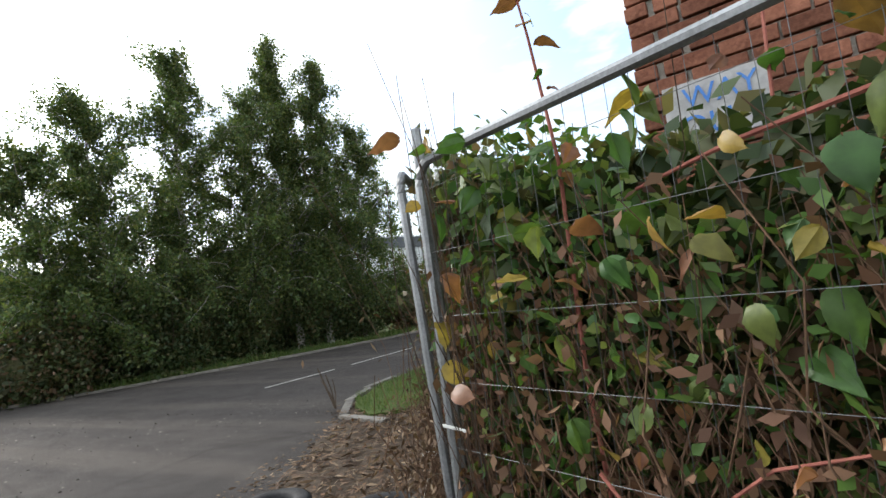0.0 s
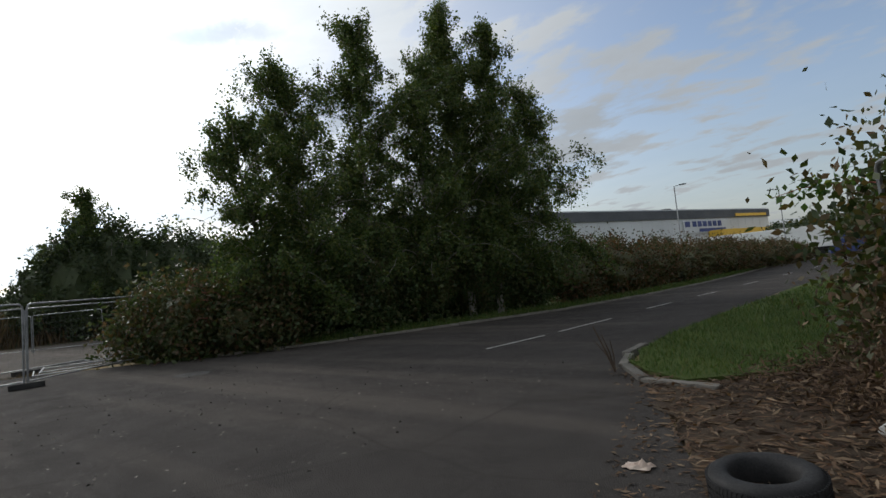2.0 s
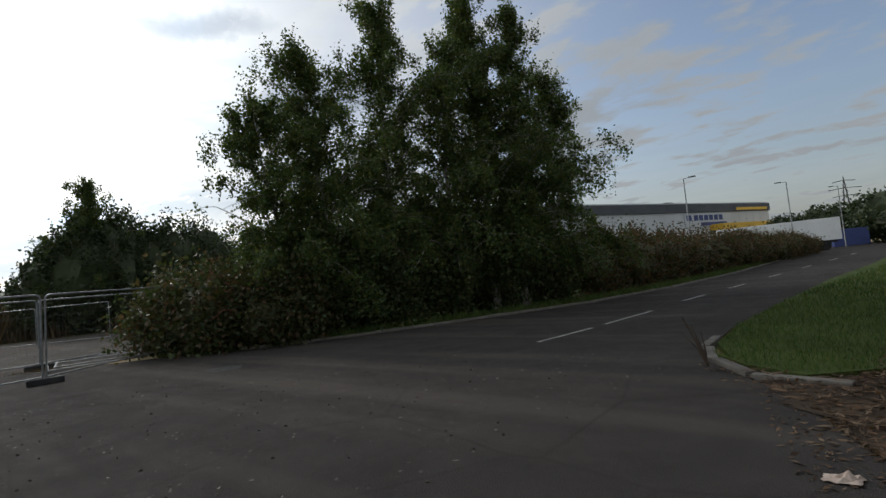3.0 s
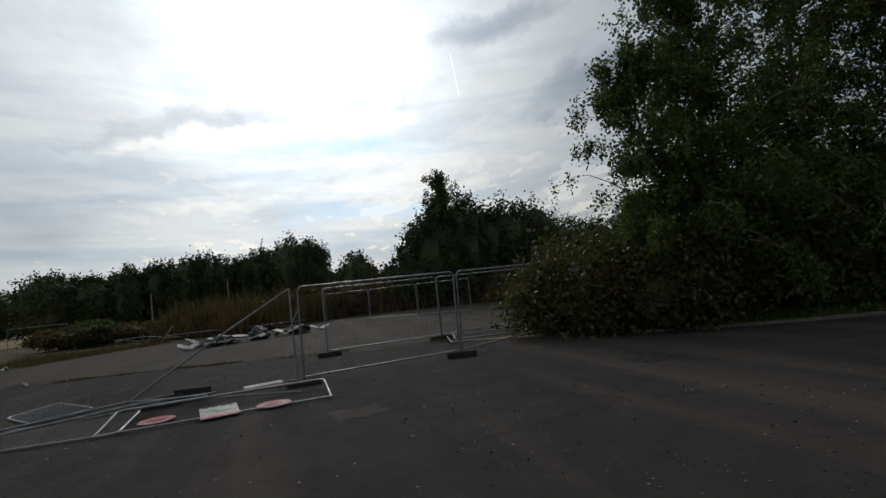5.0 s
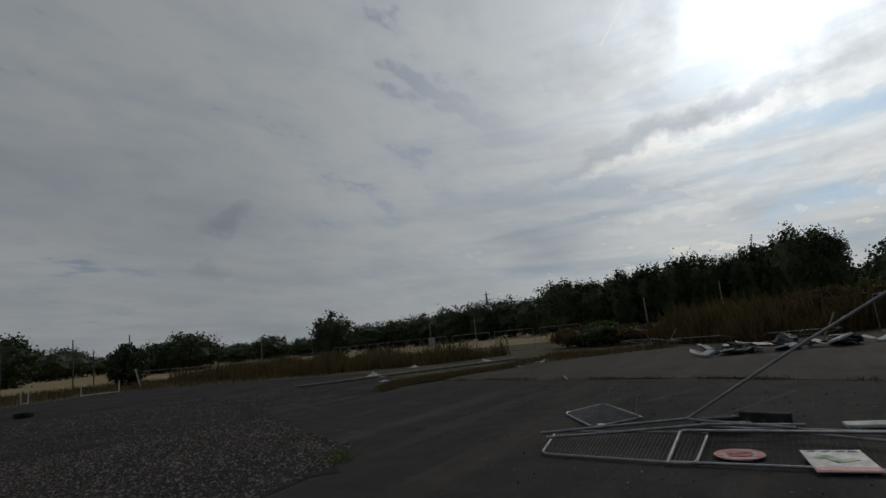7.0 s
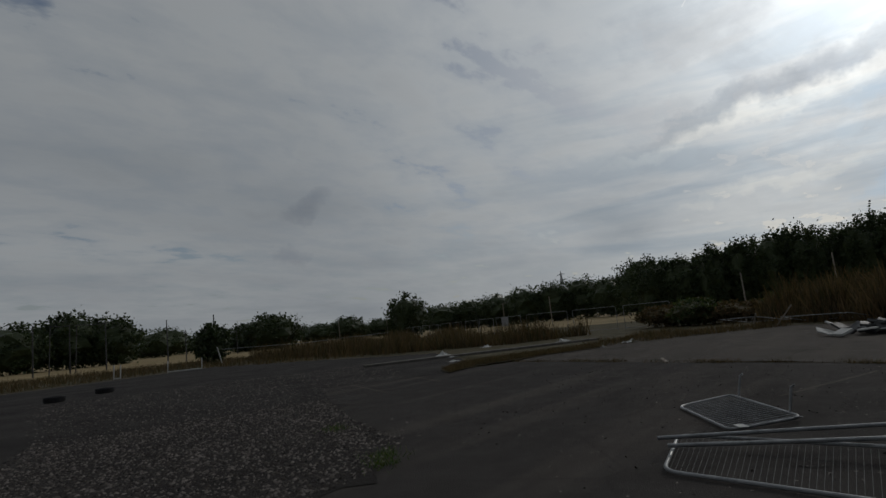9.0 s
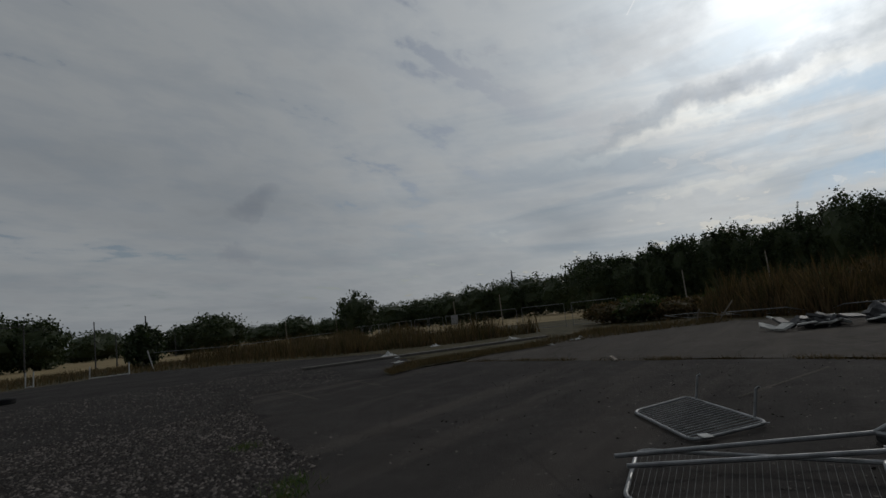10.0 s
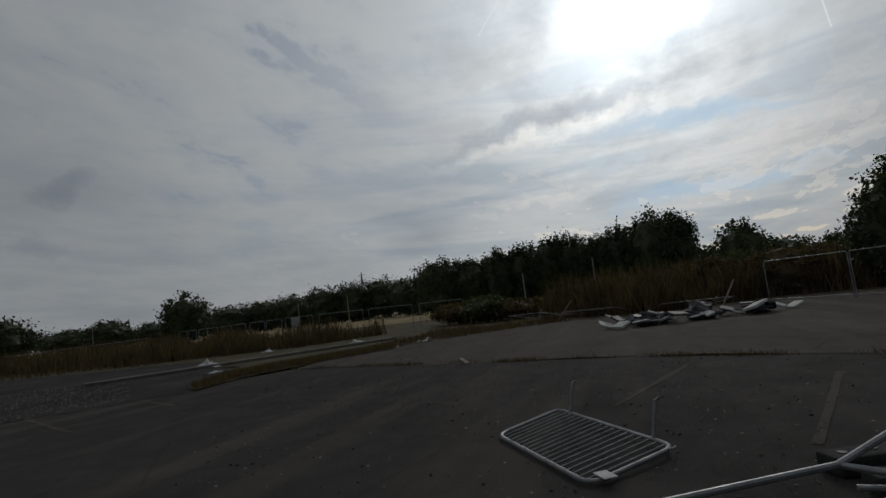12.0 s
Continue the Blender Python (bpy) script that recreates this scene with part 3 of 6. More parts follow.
kerb_line("far_kerb", KERB, 96, -0.03, "low grey concrete kerb stones along the road")
kerb_line("near_kerb", [(-1.5, 18.0), (-2.0, 18.12), (-2.55, 18.5), (-2.98, 19.15), (-3.25, 20.2), (-3.3, 22.2), (-3.0, 25.8), (-1.9, 34.3), (-0.2, 44.5)], 4, -0.035, "weathered kerb stones round the grass verge")


def strip(name, a, b, width, z, mat, label, group=""):
    a, b = Vector(a), Vector(b)
    d = (b - a).normalized()
    s = Vector((-d.y, d.x)) * width / 2
    sh = Shape()
    k = 8
    up_, lo_ = [], []
    for i in range(k + 1):
        p = a + (b - a) * i / k
        up_.append((*(p + s * R.uniform(0.8, 1.15)), z))
        lo_.append((*(p - s * R.uniform(0.8, 1.15)), z))
    sh.faces(up_ + lo_, [(i, i + 1, k + 2 + i, k + 1 + i) for i in range(k)])
    return solo(name, sh, mat, label, "road marking", group, kind="structure")


for a, b in [((-6.33, 20.5), (-6.06, 22.4)), ((-6.02, 23.0), (-5.78, 25.6)), ((-5.7, 28.2), (-5.5, 30.0)), ((-5.3, 32.5), (-5.05, 34.3)), ((-4.75, 38), (-4.5, 40.2)), ((-4.1, 45), (-3.85, 47)), ((-3.3, 53), (-3.0, 55.5)), ((-2.4, 62), (-2.1, 65))]:
    strip("centre_dash", a, b, 0.09, 0.006, PAINT_WHITE, "worn white centre line dash on the road", "centre line dashes")
for a, b, w in [((-16.9, -1.7), (-18.2, -4.9), 0.10), ((-18.9, -1.6), (-20.4, -4.75), 0.10), ((-17.34, 6.91), (-20.3, 8.0), 0.08), ((-15.7, 8.45), (-18.93, 9.67), 0.08)]:
    strip("bay_line", a, b, w, 0.006, CONCRETE_YARD, "faded parking bay line on dark asphalt", "bay lines")
disc = Shape()
disc.faces([(-11.72, 16.94, 0.006)] + [(-11.72 + 0.43 * math.cos(a), 16.94 + 0.36 * math.sin(a), 0.006) for a in np.linspace(0, 6.283, 24, endpoint=False)], [(0, 1 + i, 1 + (i + 1) % 24) for i in range(24)])
solo("asphalt_patch", disc, RUBBER, "round dark repair patch in the asphalt", "patch", kind="structure")
solo("dusty_patch", sheet_mesh(ragged([(-11.75, 11.5), (-11.05, 11.6), (-11.2, 12.3), (-11.8, 12.25)], 0.12, 0.05, 4), 0.005), CONCRETE_YARD, "pale dusty stain on the asphalt", "stain", kind="structure")

# ---------------------------------------------------------------- fence panels
N_POST = Vector((1.30, 14.58, 0))


def panel_parts(e, length, height, spacing, rise, wire_r=0.0016):
    """Mesh fence panel: posts, rails with bent corners and a wire mesh, along +x from the thing's place."""
    o = Vector(e.location)
    tr, br = 0.021, 0.10
    for x in (0.0, length):
        part("post", Shape().tube([o + Vector((x, 0, 0.0)), o + Vector((x, 0, height - br))], tr, 8), STEEL, e, smooth=True)
    arc = [(br - br * math.cos(a), height - br + br * math.sin(a)) for a in np.linspace(0, math.pi / 2, 6)]
    pts = [(x, z) for x, z in arc] + [(length - x, z) for x, z in arc[::-1]]
    part("top_rail", Shape().tube([o + Vector((x, 0, z)) for x, z in pts], tr, 8), STEEL, e, smooth=True)
    part("bottom_rail", Shape().tube([o + Vector((0, 0, rise)), o + Vector((length, 0, rise))], tr * 0.85, 8), STEEL, e, smooth=True)
    w = Shape()
    for x in np.arange(spacing, length - 0.01, spacing):
        w.tube([o + Vector((x, 0.004, rise)), o + Vector((x, 0.004, height))], wire_r, 3, False)
    for z in np.arange(rise + 0.26, height - 0.05, 0.26):
        w.tube([o + Vector((0, -0.004, z)), o + Vector((length, -0.004, z))], wire_r, 3, False)
    part("wire_mesh", w, WIRE, e)


def stand(p0, p1, lean=0.0, drop=0.0):
    """The pose of a panel that runs from p0 towards p1; lean: degrees off the upright."""
    a, b = Vector(p0), Vector(p1)
    d = b - a
    yaw = math.degrees(math.atan2(d.y, d.x))
    pitch = math.degrees(math.atan2(d.z, math.hypot(d.x, d.y)))
    return Matrix.Translation(a) @ pose(0, 0, 0, 0, 0, yaw) @ pose(0, 0, 0, 0, -pitch, 0) @ pose(0, 0, 0, lean, 0, 0)


GALV = "galvanised steel mesh fence panel "
near_panel = thing("mesh_fence_panel", (0, 0, 0), GALV + "overgrown with leaves", "fence panel", "fence round the hedge")
panel_parts(near_panel, 3.45, 2.06, 0.075, 0.12, 0.0012)
near_panel.matrix_basis = stand(N_POST, (4.48, 13.22, 0), lean=0.0)
copy_thing(near_panel, stand((1.25, 14.64, 0.0), (-0.03, 18.12, 0.02), lean=-2.0))["label"] = GALV + "buried in dry stems"
solo("steel_stake", Shape().tube([(1.32, 14.60, -0.1), (1.29, 14.62, 2.22)], 0.024, 8), STEEL, "grey steel tube stake between two fence panels", "post", smooth=True)
solo("cable_tie", Shape().box((1.33, 14.55, 0.98), (0.14, 0.012, 0.012), pose(0, 0, 0, 0, 4, -20), 0.004), WHITE_SHEET, "white plastic cable tie round the fence post", "cable tie")

far_panel = thing("mesh_fence_panel", (0, 0, 0), GALV + "standing upright in the yard", "fence panel", "yard fence panels")
panel_parts(far_panel, 3.42, 1.90, 0.15, 0.14, 0.0012)
far_panel.matrix_basis = stand((-14.6, 11.28, 0.02), (-15.08, 14.7, 0.02), lean=3)
for p0, p1, lean, words in [((-15.1, 14.74, 0.02), (-16.6, 17.8, 0.05), 3, "running into the bramble mound"), ((-19.0, 12.05, 0.02), (-19.15, 15.4, 0.02), 0, "standing behind the first row"), ((-19.2, 15.5, 0.02), (-19.9, 18.8, 0.02), 0, "standing behind the first row"),
                            ((-38.3, 13.4, 0), (-35.9, 15.85, 0), 0, "at the back of the concrete yard"), ((-35.85, 15.9, 0), (-33.4, 18.3, 0), 0, "at the back of the concrete yard"), ((-33.35, 18.35, 0), (-30.9, 20.75, 0), 0, "at the back of the concrete yard")]:
    copy_thing(far_panel, stand(p0, p1, lean))["label"] = GALV + words
line = [(-49.0, -4.8), (-47.8, -8.6), (-46.6, -12.3), (-45.2, -15.9), (-46.3, -19.7), (-48.3, -23.1), (-50.2, -26.6), (-52.0, -30.1), (-53.9, -33.4), (-55.8, -36.9), (-57.7, -40.3), (-59.6, -43.7), (-61.5, -47.2)]
for (x0, y0), (x1, y1) in zip(line, line[1:]):
    f = copy_thing(far_panel, stand((x0, y0, 0), (x1, y1, 0), R.uniform(-4, 4)))
    f["label"], f["group"] = GALV + "in the field boundary", "field boundary fence"
# fallen panels
low_panel = thing("mesh_fence_panel", (0, 0, 0), "low galvanised steel mesh panel lying flat on the asphalt", "fence panel", "yard fence panels")
panel_parts(low_panel, 3.35, 1.28, 0.07, 0.06, 0.0011)
low_panel.matrix_basis = stand((-12.68, 8.30, 0.03), (-12.76, 11.6, 0.03), -84.5)
for p0, p1 in [((-17.6, 15.3, 0.05), (-16.9, 18.6, 0.05)), ((-17.9, 15.5, 0.09), (-17.0, 18.8, 0.09))]:
    copy_thing(far_panel, stand(p0, p1, -89))["label"] = GALV + "lying beside the bramble mound"
for p0, p1 in [((-43.5, 1.5, 0.1), (-41.0, 4.0, 0.2)), ((-41.2, 4.6, 0.1), (-39.5, 7.6, 0.15)), ((-39.5, 8.2, 0.1), (-40.6, 11.5, 0.1))]:
    copy_thing(far_panel, stand(p0, p1, 80))["label"] = GALV + "lying flattened in the weeds"

# collapsed panel that hangs from the standing post
slump = thing("collapsed_fence_panel", (-14.6, 11.2, 0), "collapsed mesh fence panel with its top rail sloping to the ground", "fence panel", "yard fence panels")
TOP, FOOT, END, LOW = Vector((-14.72, 11.12, 1.9)), Vector((-14.55, 11.15, 0.05)), Vector((-14.62, 8.26, 0.19)), Vector((-14.5, 8.3, 0.10))
part("top_rail", Shape().tube([TOP, TOP + (END - TOP) * 0.5 + Vector((0, 0, 0.03)), END], 0.021, 8), STEEL, slump, smooth=True)
part("post", Shape().tube([FOOT, TOP + Vector((0.02, 0.02, 0.02))], 0.021, 8), STEEL, slump, smooth=True)
part("bottom_rail", Shape().tube([FOOT, LOW], 0.019, 8), STEEL, slump, smooth=True)
part("fallen_post", Shape().tube([(-13.5, 6.4, 0.17), (-14.05, 7.3, 0.18), END, END + Vector((0.12, 0.16, 0.0)), (-14.2, 9.6, 0.16)], 0.021, 8), STEEL, slump, smooth=True)


# rubber feet
def foot_block():
    e = thing("fence_block", (0, 0, 0), "black recycled rubber fence foot on the asphalt", "fence foot", "fence feet")
    s = Shape().box((0, 0, 0.065), (0.66, 0.22, 0.13), bevel=0.025)
    part("block", s, BLOCK, e)
    for x in (-0.22, 0.0, 0.22):
        part("socket", Shape().tube([(x, 0, 0.128), (x, 0, 0.136)], 0.03, 10), DARK_METAL, e)
    return e


foot = foot_block()
foot.matrix_basis = pose(-14.6, 11.28, 0, 0, 0, 85)
for x, y, z, rx, rz in [(-15.1, 14.72, 0, 0, 80), (-19.0, 12.1, 0, 0, 88), (-19.17, 15.45, 0, 0, 88), (-15.15, 8.62, 0, 0, 114), (-14.72, 8.75, 0, 0, 97)]:
    copy_thing(foot, pose(x, y, z, rx, 0, rz))
copy_thing(foot, pose(-15.05, 9.25, 0.112, 88, 0, 74))["label"] = "black recycled rubber fence foot standing on its edge"

# pedestrian barriers lying on the asphalt
def rounded_loop(c, r=0.16):
    out = []
    for i, p in enumerate(c):
        a, b = (c[i - 1] - p).normalized(), (c[(i + 1) % len(c)] - p).normalized()
        for k in range(6):
            f = k / 5
            q0, q1 = p + a * r * (1 - f), p + b * r * f
            out.append(q0 + (q1 - q0) * f if 0 < f < 1 else (q0 if f == 0 else q1))
    return out + out[:1]


def crowd_barrier(bl, bn, br, bf, feet, label, thin=0.007):
    """bl-bn is the top rail, bf-br the bottom rail with the feet."""
    bl, bn, br, bf = map(Vector, (bl, bn, br, bf))
    e = thing("crowd_barrier", bl, label, "barrier", "crowd barriers")
    part("frame", Shape().tube(rounded_loop([bl, bn, br, bf]), 0.019, 8, False), STEEL, e, smooth=True)
    count = 19 if thin > 0.003 else 40
    for k in range(1, count):
        f = k / count
        part("bar", Shape().tube([bl + (bn - bl) * f, bf + (br - bf) * f], thin, 6), STEEL if thin > 0.003 else WIRE, e, smooth=True)
    for f in feet:
        p = bf + (br - bf) * f
        part("foot", Shape().tube([p, p + Vector((-0.03, 0.06, 0.32)), p + Vector((-0.03, 0.10, 0.34))], 0.016, 8), STEEL, e, smooth=True)
    part("hook", Shape().tube([br, br + Vector((0.12, -0.02, 0.02)), br + Vector((0.15, -0.06, 0.02))], 0.009, 6), STEEL, e, smooth=True)
    return e


BN = Vector((-14.70, 6.8, 0.03))
barrier = crowd_barrier((-16.07, 5.8, 0.03), BN, (-15.49, 7.42, 0.06), (-17.02, 6.3, 0.06), (0.14, 0.86), "galvanised pedestrian barrier lying flat with feet in the air")
part("label_plate", Shape().box(BN + Vector((-0.12, 0.1, 0.03)), (0.16, 0.11, 0.008), pose(0, 0, 0, 0, 0, 35), 0.003), WHITE_SHEET, barrier, "white label plate")
crowd_barrier((-12.88, 6.65, 0.03), (-12.70, 8.6, 0.03), (-14.0, 8.6, 0.12), (-14.0, 6.45, 0.10), (), "galvanised pedestrian barrier lying under fallen fence tubes", 0.0016)
solo("loose_tube", Shape().tube([(-13.35, 6.55, 0.14), (-13.8, 7.6, 0.16), (-14.2, 8.6, 0.19), (-14.55, 9.7, 0.13)], 0.021, 8), STEEL, "loose galvanised tube across the fallen barrier", "tube", smooth=True)
solo("loose_tube", Shape().tube([(-14.35, 8.4, 0.15), (-14.1, 9.8, 0.10), (-13.8, 11.2, 0.03)], 0.019, 8), STEEL, "loose galvanised tube on the asphalt", "tube", smooth=True)

# signs lying inside the flat panel
for x, y, r1, r2 in [(-13.22, 9.0, 0.24, 0.27), (-12.98, 10.75, 0.24, 0.27)]:
    d = thing("prohibition_sign", (x, y, 0.03), "faded round red and white sign board lying on the asphalt", "sign", "signs on the fallen panel")
    part("board", Shape().tube([(x, y, 0.03), (x, y, 0.04)], r2, 28), SIGN_WHITE, d)
    rim = Shape()
    rim.faces([(x + r * math.cos(a), y + r * math.sin(a), 0.044) for r in (0.19, 0.262) for a in np.linspace(0, 6.2832, 28, endpoint=False)], [(i, (i + 1) % 28, 28 + (i + 1) % 28, 28 + i) for i in range(28)])
    part("red_ring", rim, RED_INK, d)
    for k, (w, o) in enumerate([(0.22, 0.10), (0.30, 0.03), (0.27, -0.04), (0.20, -0.11)]):
        part("text_bar", Shape().box((x - o, y, 0.045), (0.035, w, 0.003)), RED_INK, d)
board = thing("notice_board", (-13.0, 9.93, 0.03), "white printed notice board with a red band lying on the asphalt", "sign", "signs on the fallen panel")
T = pose(-13.0, 9.93, 0.06, 0, 3, 10) @ Matrix.Diagonal((0.86, 0.9, 1, 1))
part("board", Shape().box((0, 0, 0), (0.86, 0.62, 0.012), T, 0.003), SIGN_WHITE, board)
part("red_band", Shape().box((0, 0, 0), (0.13, 0.60, 0.004), T @ pose(0.34, 0, 0.009)), RED_INK, board)
for x, y, w, h in [(-0.05, -0.05, 0.30, 0.12), (0.02, 0.06, 0.10, 0.26), (-0.12, -0.14, 0.10, 0.12)]:
    part("print_patch", Shape().box((0, 0, 0), (w, h, 0.004), T @ pose(x, y, 0.009, 0, 0, 25)), GREEN_INK, board)
for y in (-0.2, -0.05, 0.1, 0.22):
    part("text_bar", Shape().box((0, 0, 0), (0.05, 0.08, 0.004), T @ pose(-0.36, y, 0.009)), NAVY, board)
tarp = Shape().box((-15.1, 10.5, 0.05), (0.22, 0.75, 0.05), pose(0, 0, 0, 0, 4, 12), 0.02)
solo("white_board", tarp, WHITE_SHEET, "narrow dirty white board under the fallen panel", "board")


# ---------------------------------------------------------------- tyres
def tyre(at, tilt, label, rim, radius=0.325, width=0.2):
    e = thing("car_tyre", at, label, "tyre", "dumped tyres")
    sec = []
    for a in np.linspace(0, 2 * math.pi, 20, endpoint=False):
        c, s = math.cos(a), math.sin(a)
        sec.append((radius - 0.065 + 0.065 * abs(c) ** 0.6 * (1 if c > 0 else -1), width / 2 + width / 2 * abs(s) ** 0.7 * (1 if s > 0 else -1)))
    n = 44
    body = Shape()
    vs = [(at[0] + r * math.cos(2 * math.pi * k / n), at[1] + r * math.sin(2 * math.pi * k / n), at[2] + z) for k in range(n) for r, z in sec]
    m = len(sec)
    body.faces(vs, [(k * m + i, ((k + 1) % n) * m + i, ((k + 1) % n) * m + (i + 1) % m, k * m + (i + 1) % m) for k in range(n) for i in range(m)])
    part("casing", body, RUBBER, e, smooth=True)
    tread = Shape()
    for k in range(72):
        a = 2 * math.pi * k / 72
        for z in (0.05, 0.10, 0.15):
            p = pose(at[0], at[1], at[2], 0, 0, math.degrees(a)) @ pose(radius + 0.0, 0, z * width / 0.2, 0, 0, 0)
            tread.box((0, 0, 0), (0.012, 0.021, 0.036), p @ pose(0, 0, 0, 18 if z < 0.12 else -18, 0, 0))
    part("tread", tread, RUBBER, e)
    if rim:
        w = Shape()
        w.tube([(at[0], at[1], at[2] + 0.03), (at[0], at[1], at[2] + 0.05)], 0.19, 24)
        part("wheel_disc", w, DARK_METAL, e)
    e.rotation_euler = (radians(tilt[0]), radians(tilt[1]), 0)
    return e


tyre((-0.72, 15.40, 0.0), (2, -2), "black worn car tyre lying flat at the edge of the asphalt", False, 0.30, 0.19)
tyre((0.29, 15.42, 0.02), (-3, 4), "black car tyre with rubbish inside lying in dead leaves", True)
for x, y in [(-13.0, -17.0), (-15.2, -18.8)]:
    tyre((x, y, 0.0), (0, 0), "old black tyre lying on the gravel", False, 0.36, 0.24)

# ---------------------------------------------------------------- brick wall with its sign
WALL_A, WALL_TURN = Vector((2.15, 15.26, 0)), -8.6
wall = thing("brick_wall", WALL_A, "old red brick wall end with worn lime mortar behind the hedge", "wall", kind="structure")
WT = Matrix.Translation(WALL_A) @ pose(0, 0, 0, 0, 0, WALL_TURN)
part("mortar_core", Shape().box((0, 0, 0), (5.9, 0.30, 4.2), WT @ pose(3.03, 0.175, 2.1)), MORTAR, wall)


# ---------------------------------------------------------------- foliage builders
def clump_points(c, r, n, clumps=40, spread=0.22, top_only=False, reach=(0.55, 1.08)):
    """Leaf places in clumps over the skin of an uneven ellipsoid."""
    d = unit(R.normal(size=(clumps, 3)))
    if top_only:
        d[:, 2] = np.abs(d[:, 2]) * 1.0 - 0.15
        d = unit(d)
    rad = R.uniform(*reach, (clumps, 1))
    centres = d * rad * np.asarray(r) + np.asarray(c)
    k = R.integers(0, clumps, n)
    size = R.uniform(0.6, 1.4, (clumps, 1))[k]
    return centres[k] + R.normal(0, spread, (n, 3)) * np.asarray(r) * size


def core(name, c, r, mat, parent, seed=0, shrink=0.72):
    """The shaded inner mass of a bush: a lumpy shell under the leaves."""
    bm = bmesh.new()
    bmesh.ops.create_icosphere(bm, subdivisions=3, radius=1.0)
    s = Shape()
    vs = []
    for v in bm.verts:
        k = shrink * (1 + 0.35 * noise.noise(v.co * 2.3 + Vector((seed, 0, 0))))
        vs.append((c[0] + v.co.x * r[0] * k, c[1] + v.co.y * r[1] * k, max(0.0, c[2] + v.co.z * r[2] * k)))
    bm.verts.index_update()
    s.faces(vs, [[v.index for v in f.verts] for f in bm.faces])
    bm.free()
    return part(name, s, mat, parent)


def bush(name, blobs, n, leaf, mat, label, category, group="", kind="", droop=0.1, clumps=40):
    c0 = blobs[0][0]
    e = thing(name, (c0[0], c0[1], 0), label, category, group, kind)
    ps = []
    tot = sum(r[0] * r[2] for _, r in blobs)
    stems = Shape()
    for i, (c, r) in enumerate(blobs):
        p = clump_points(c, r, int(n * r[0] * r[2] / tot), clumps)
        ps.append(p[p[:, 2] > 0.02])
        for k in range(6):
            tip = np.asarray(c) + unit(R.normal(size=3)) * np.asarray(r) * 0.8
            b = (c[0] + R.normal(0, 0.2), c[1] + R.normal(0, 0.2), 0)
            stems.tube([b, (np.asarray(b) * 0.4 + tip * 0.6) + R.normal(0, 0.1, 3), tip], [0.03, 0.02, 0.008], 5, False)
    p = np.concatenate(ps)
    part("stem_work", stems, TWIG, e, kind="stuff")
    q = quads("foliage", local(leaf_quads(p, leaf, 0.6, droop), e.location), mat)
    part("foliage", q, mat, e, kind="stuff")
    return e


def birch(base, height, spread, lean, label, leaves=26000, leaf=0.10, low=0.16):
    """A birch: tapered trunk, rising limbs, hanging twigs and small leaves."""
    e = thing("birch_tree", (*base, 0), label, "tree", "birches behind the kerb")
    b = np.array([*base, 0.0])
    ts = np.linspace(0, 1, 12)
    wob = np.cumsum(R.normal(0, 0.05, (12, 2)), 0)
    trunk = np.stack([b[0] + lean[0] * ts ** 1.4 + wob[:, 0], b[1] + lean[1] * ts ** 1.4 + wob[:, 1], height * ts], 1)
    part("trunk", Shape().tube(trunk, list(0.13 * (height / 11) * (1 - ts) ** 0.8 + 0.01), 8, False), BARK, e, smooth=True)
    limbs, twigs, pts = Shape(), Shape(), []
    count = int(118 * height / 11)
    for i in range(count):
        f = low + (0.985 - low) * (i + R.uniform(0, 1)) / count
        j = f * 11
        k = min(int(j), 10)
        p = trunk[k] + (trunk[k + 1] - trunk[k]) * (j - k)
        az = R.uniform(0, 2 * math.pi)
        prof = (1 - f) ** 0.72 * min(1.0, 0.62 + f * 1.5)
        ln = spread * (0.10 + 1.75 * prof) * R.uniform(0.25, 1.15)
        rise = R.uniform(0.45, 1.25) + 0.9 * f * f
        out = np.array([math.cos(az), math.sin(az), 0])
        s = np.linspace(0, 1, 7)
        limb = p + out * (ln * s)[:, None] + np.array([0, 0, 1]) * (ln * (rise * s - 0.75 * s ** 2.4))[:, None] + R.normal(0, 0.05, (7, 3)) * s[:, None]
        limbs.tube(limb, list(0.028 * (1 - f * 0.6) * (1 - s) + 0.004), 5, False)
        for t in range(10):
            g = R.uniform(0.1, 1.0)
            q = limb[min(int(g * 6), 5)] * (1 - (g * 6) % 1) + limb[min(int(g * 6) + 1, 6)] * ((g * 6) % 1)
            a2 = az + R.normal(0, 1.1)
            tl = R.uniform(0.35, 1.25) * (0.6 + 0.4 * spread / 2.5) * (0.45 + 0.75 * (1 - f))
            o2 = np.array([math.cos(a2), math.sin(a2), 0])
            u = np.linspace(0, 1, 4)
            tw = q + o2 * (tl * 0.62 * u)[:, None] + np.array([0, 0, 1]) * (tl * ((0.75 * f + 0.1) * u - 1.35 * (1.05 - f) * u ** 1.7))[:, None]
            twigs.tube(tw, [0.005, 0.004, 0.003, 0.0015], 3, False)
            n = max(3, int(1.55 * leaves / (count * 10) * R.uniform(0.3, 1.7) * (0.55 + 0.9 * (1 - f))))
            at, _ = along(tw, n)
            pts.append(at + R.normal(0, 1.0, (n, 3)) * [0.075, 0.075, 0.16])
    part("limb_work", limbs, BARK, e, kind="stuff")
    part("twig_work", twigs, TWIG, e, kind="stuff")
    pts = np.concatenate(pts)
    part("crown", quads("crown", local(leaf_quads(pts, leaf, 0.75, 0.5), e.location), BIRCH_LEAF), BIRCH_LEAF, e, kind="stuff")
    return e


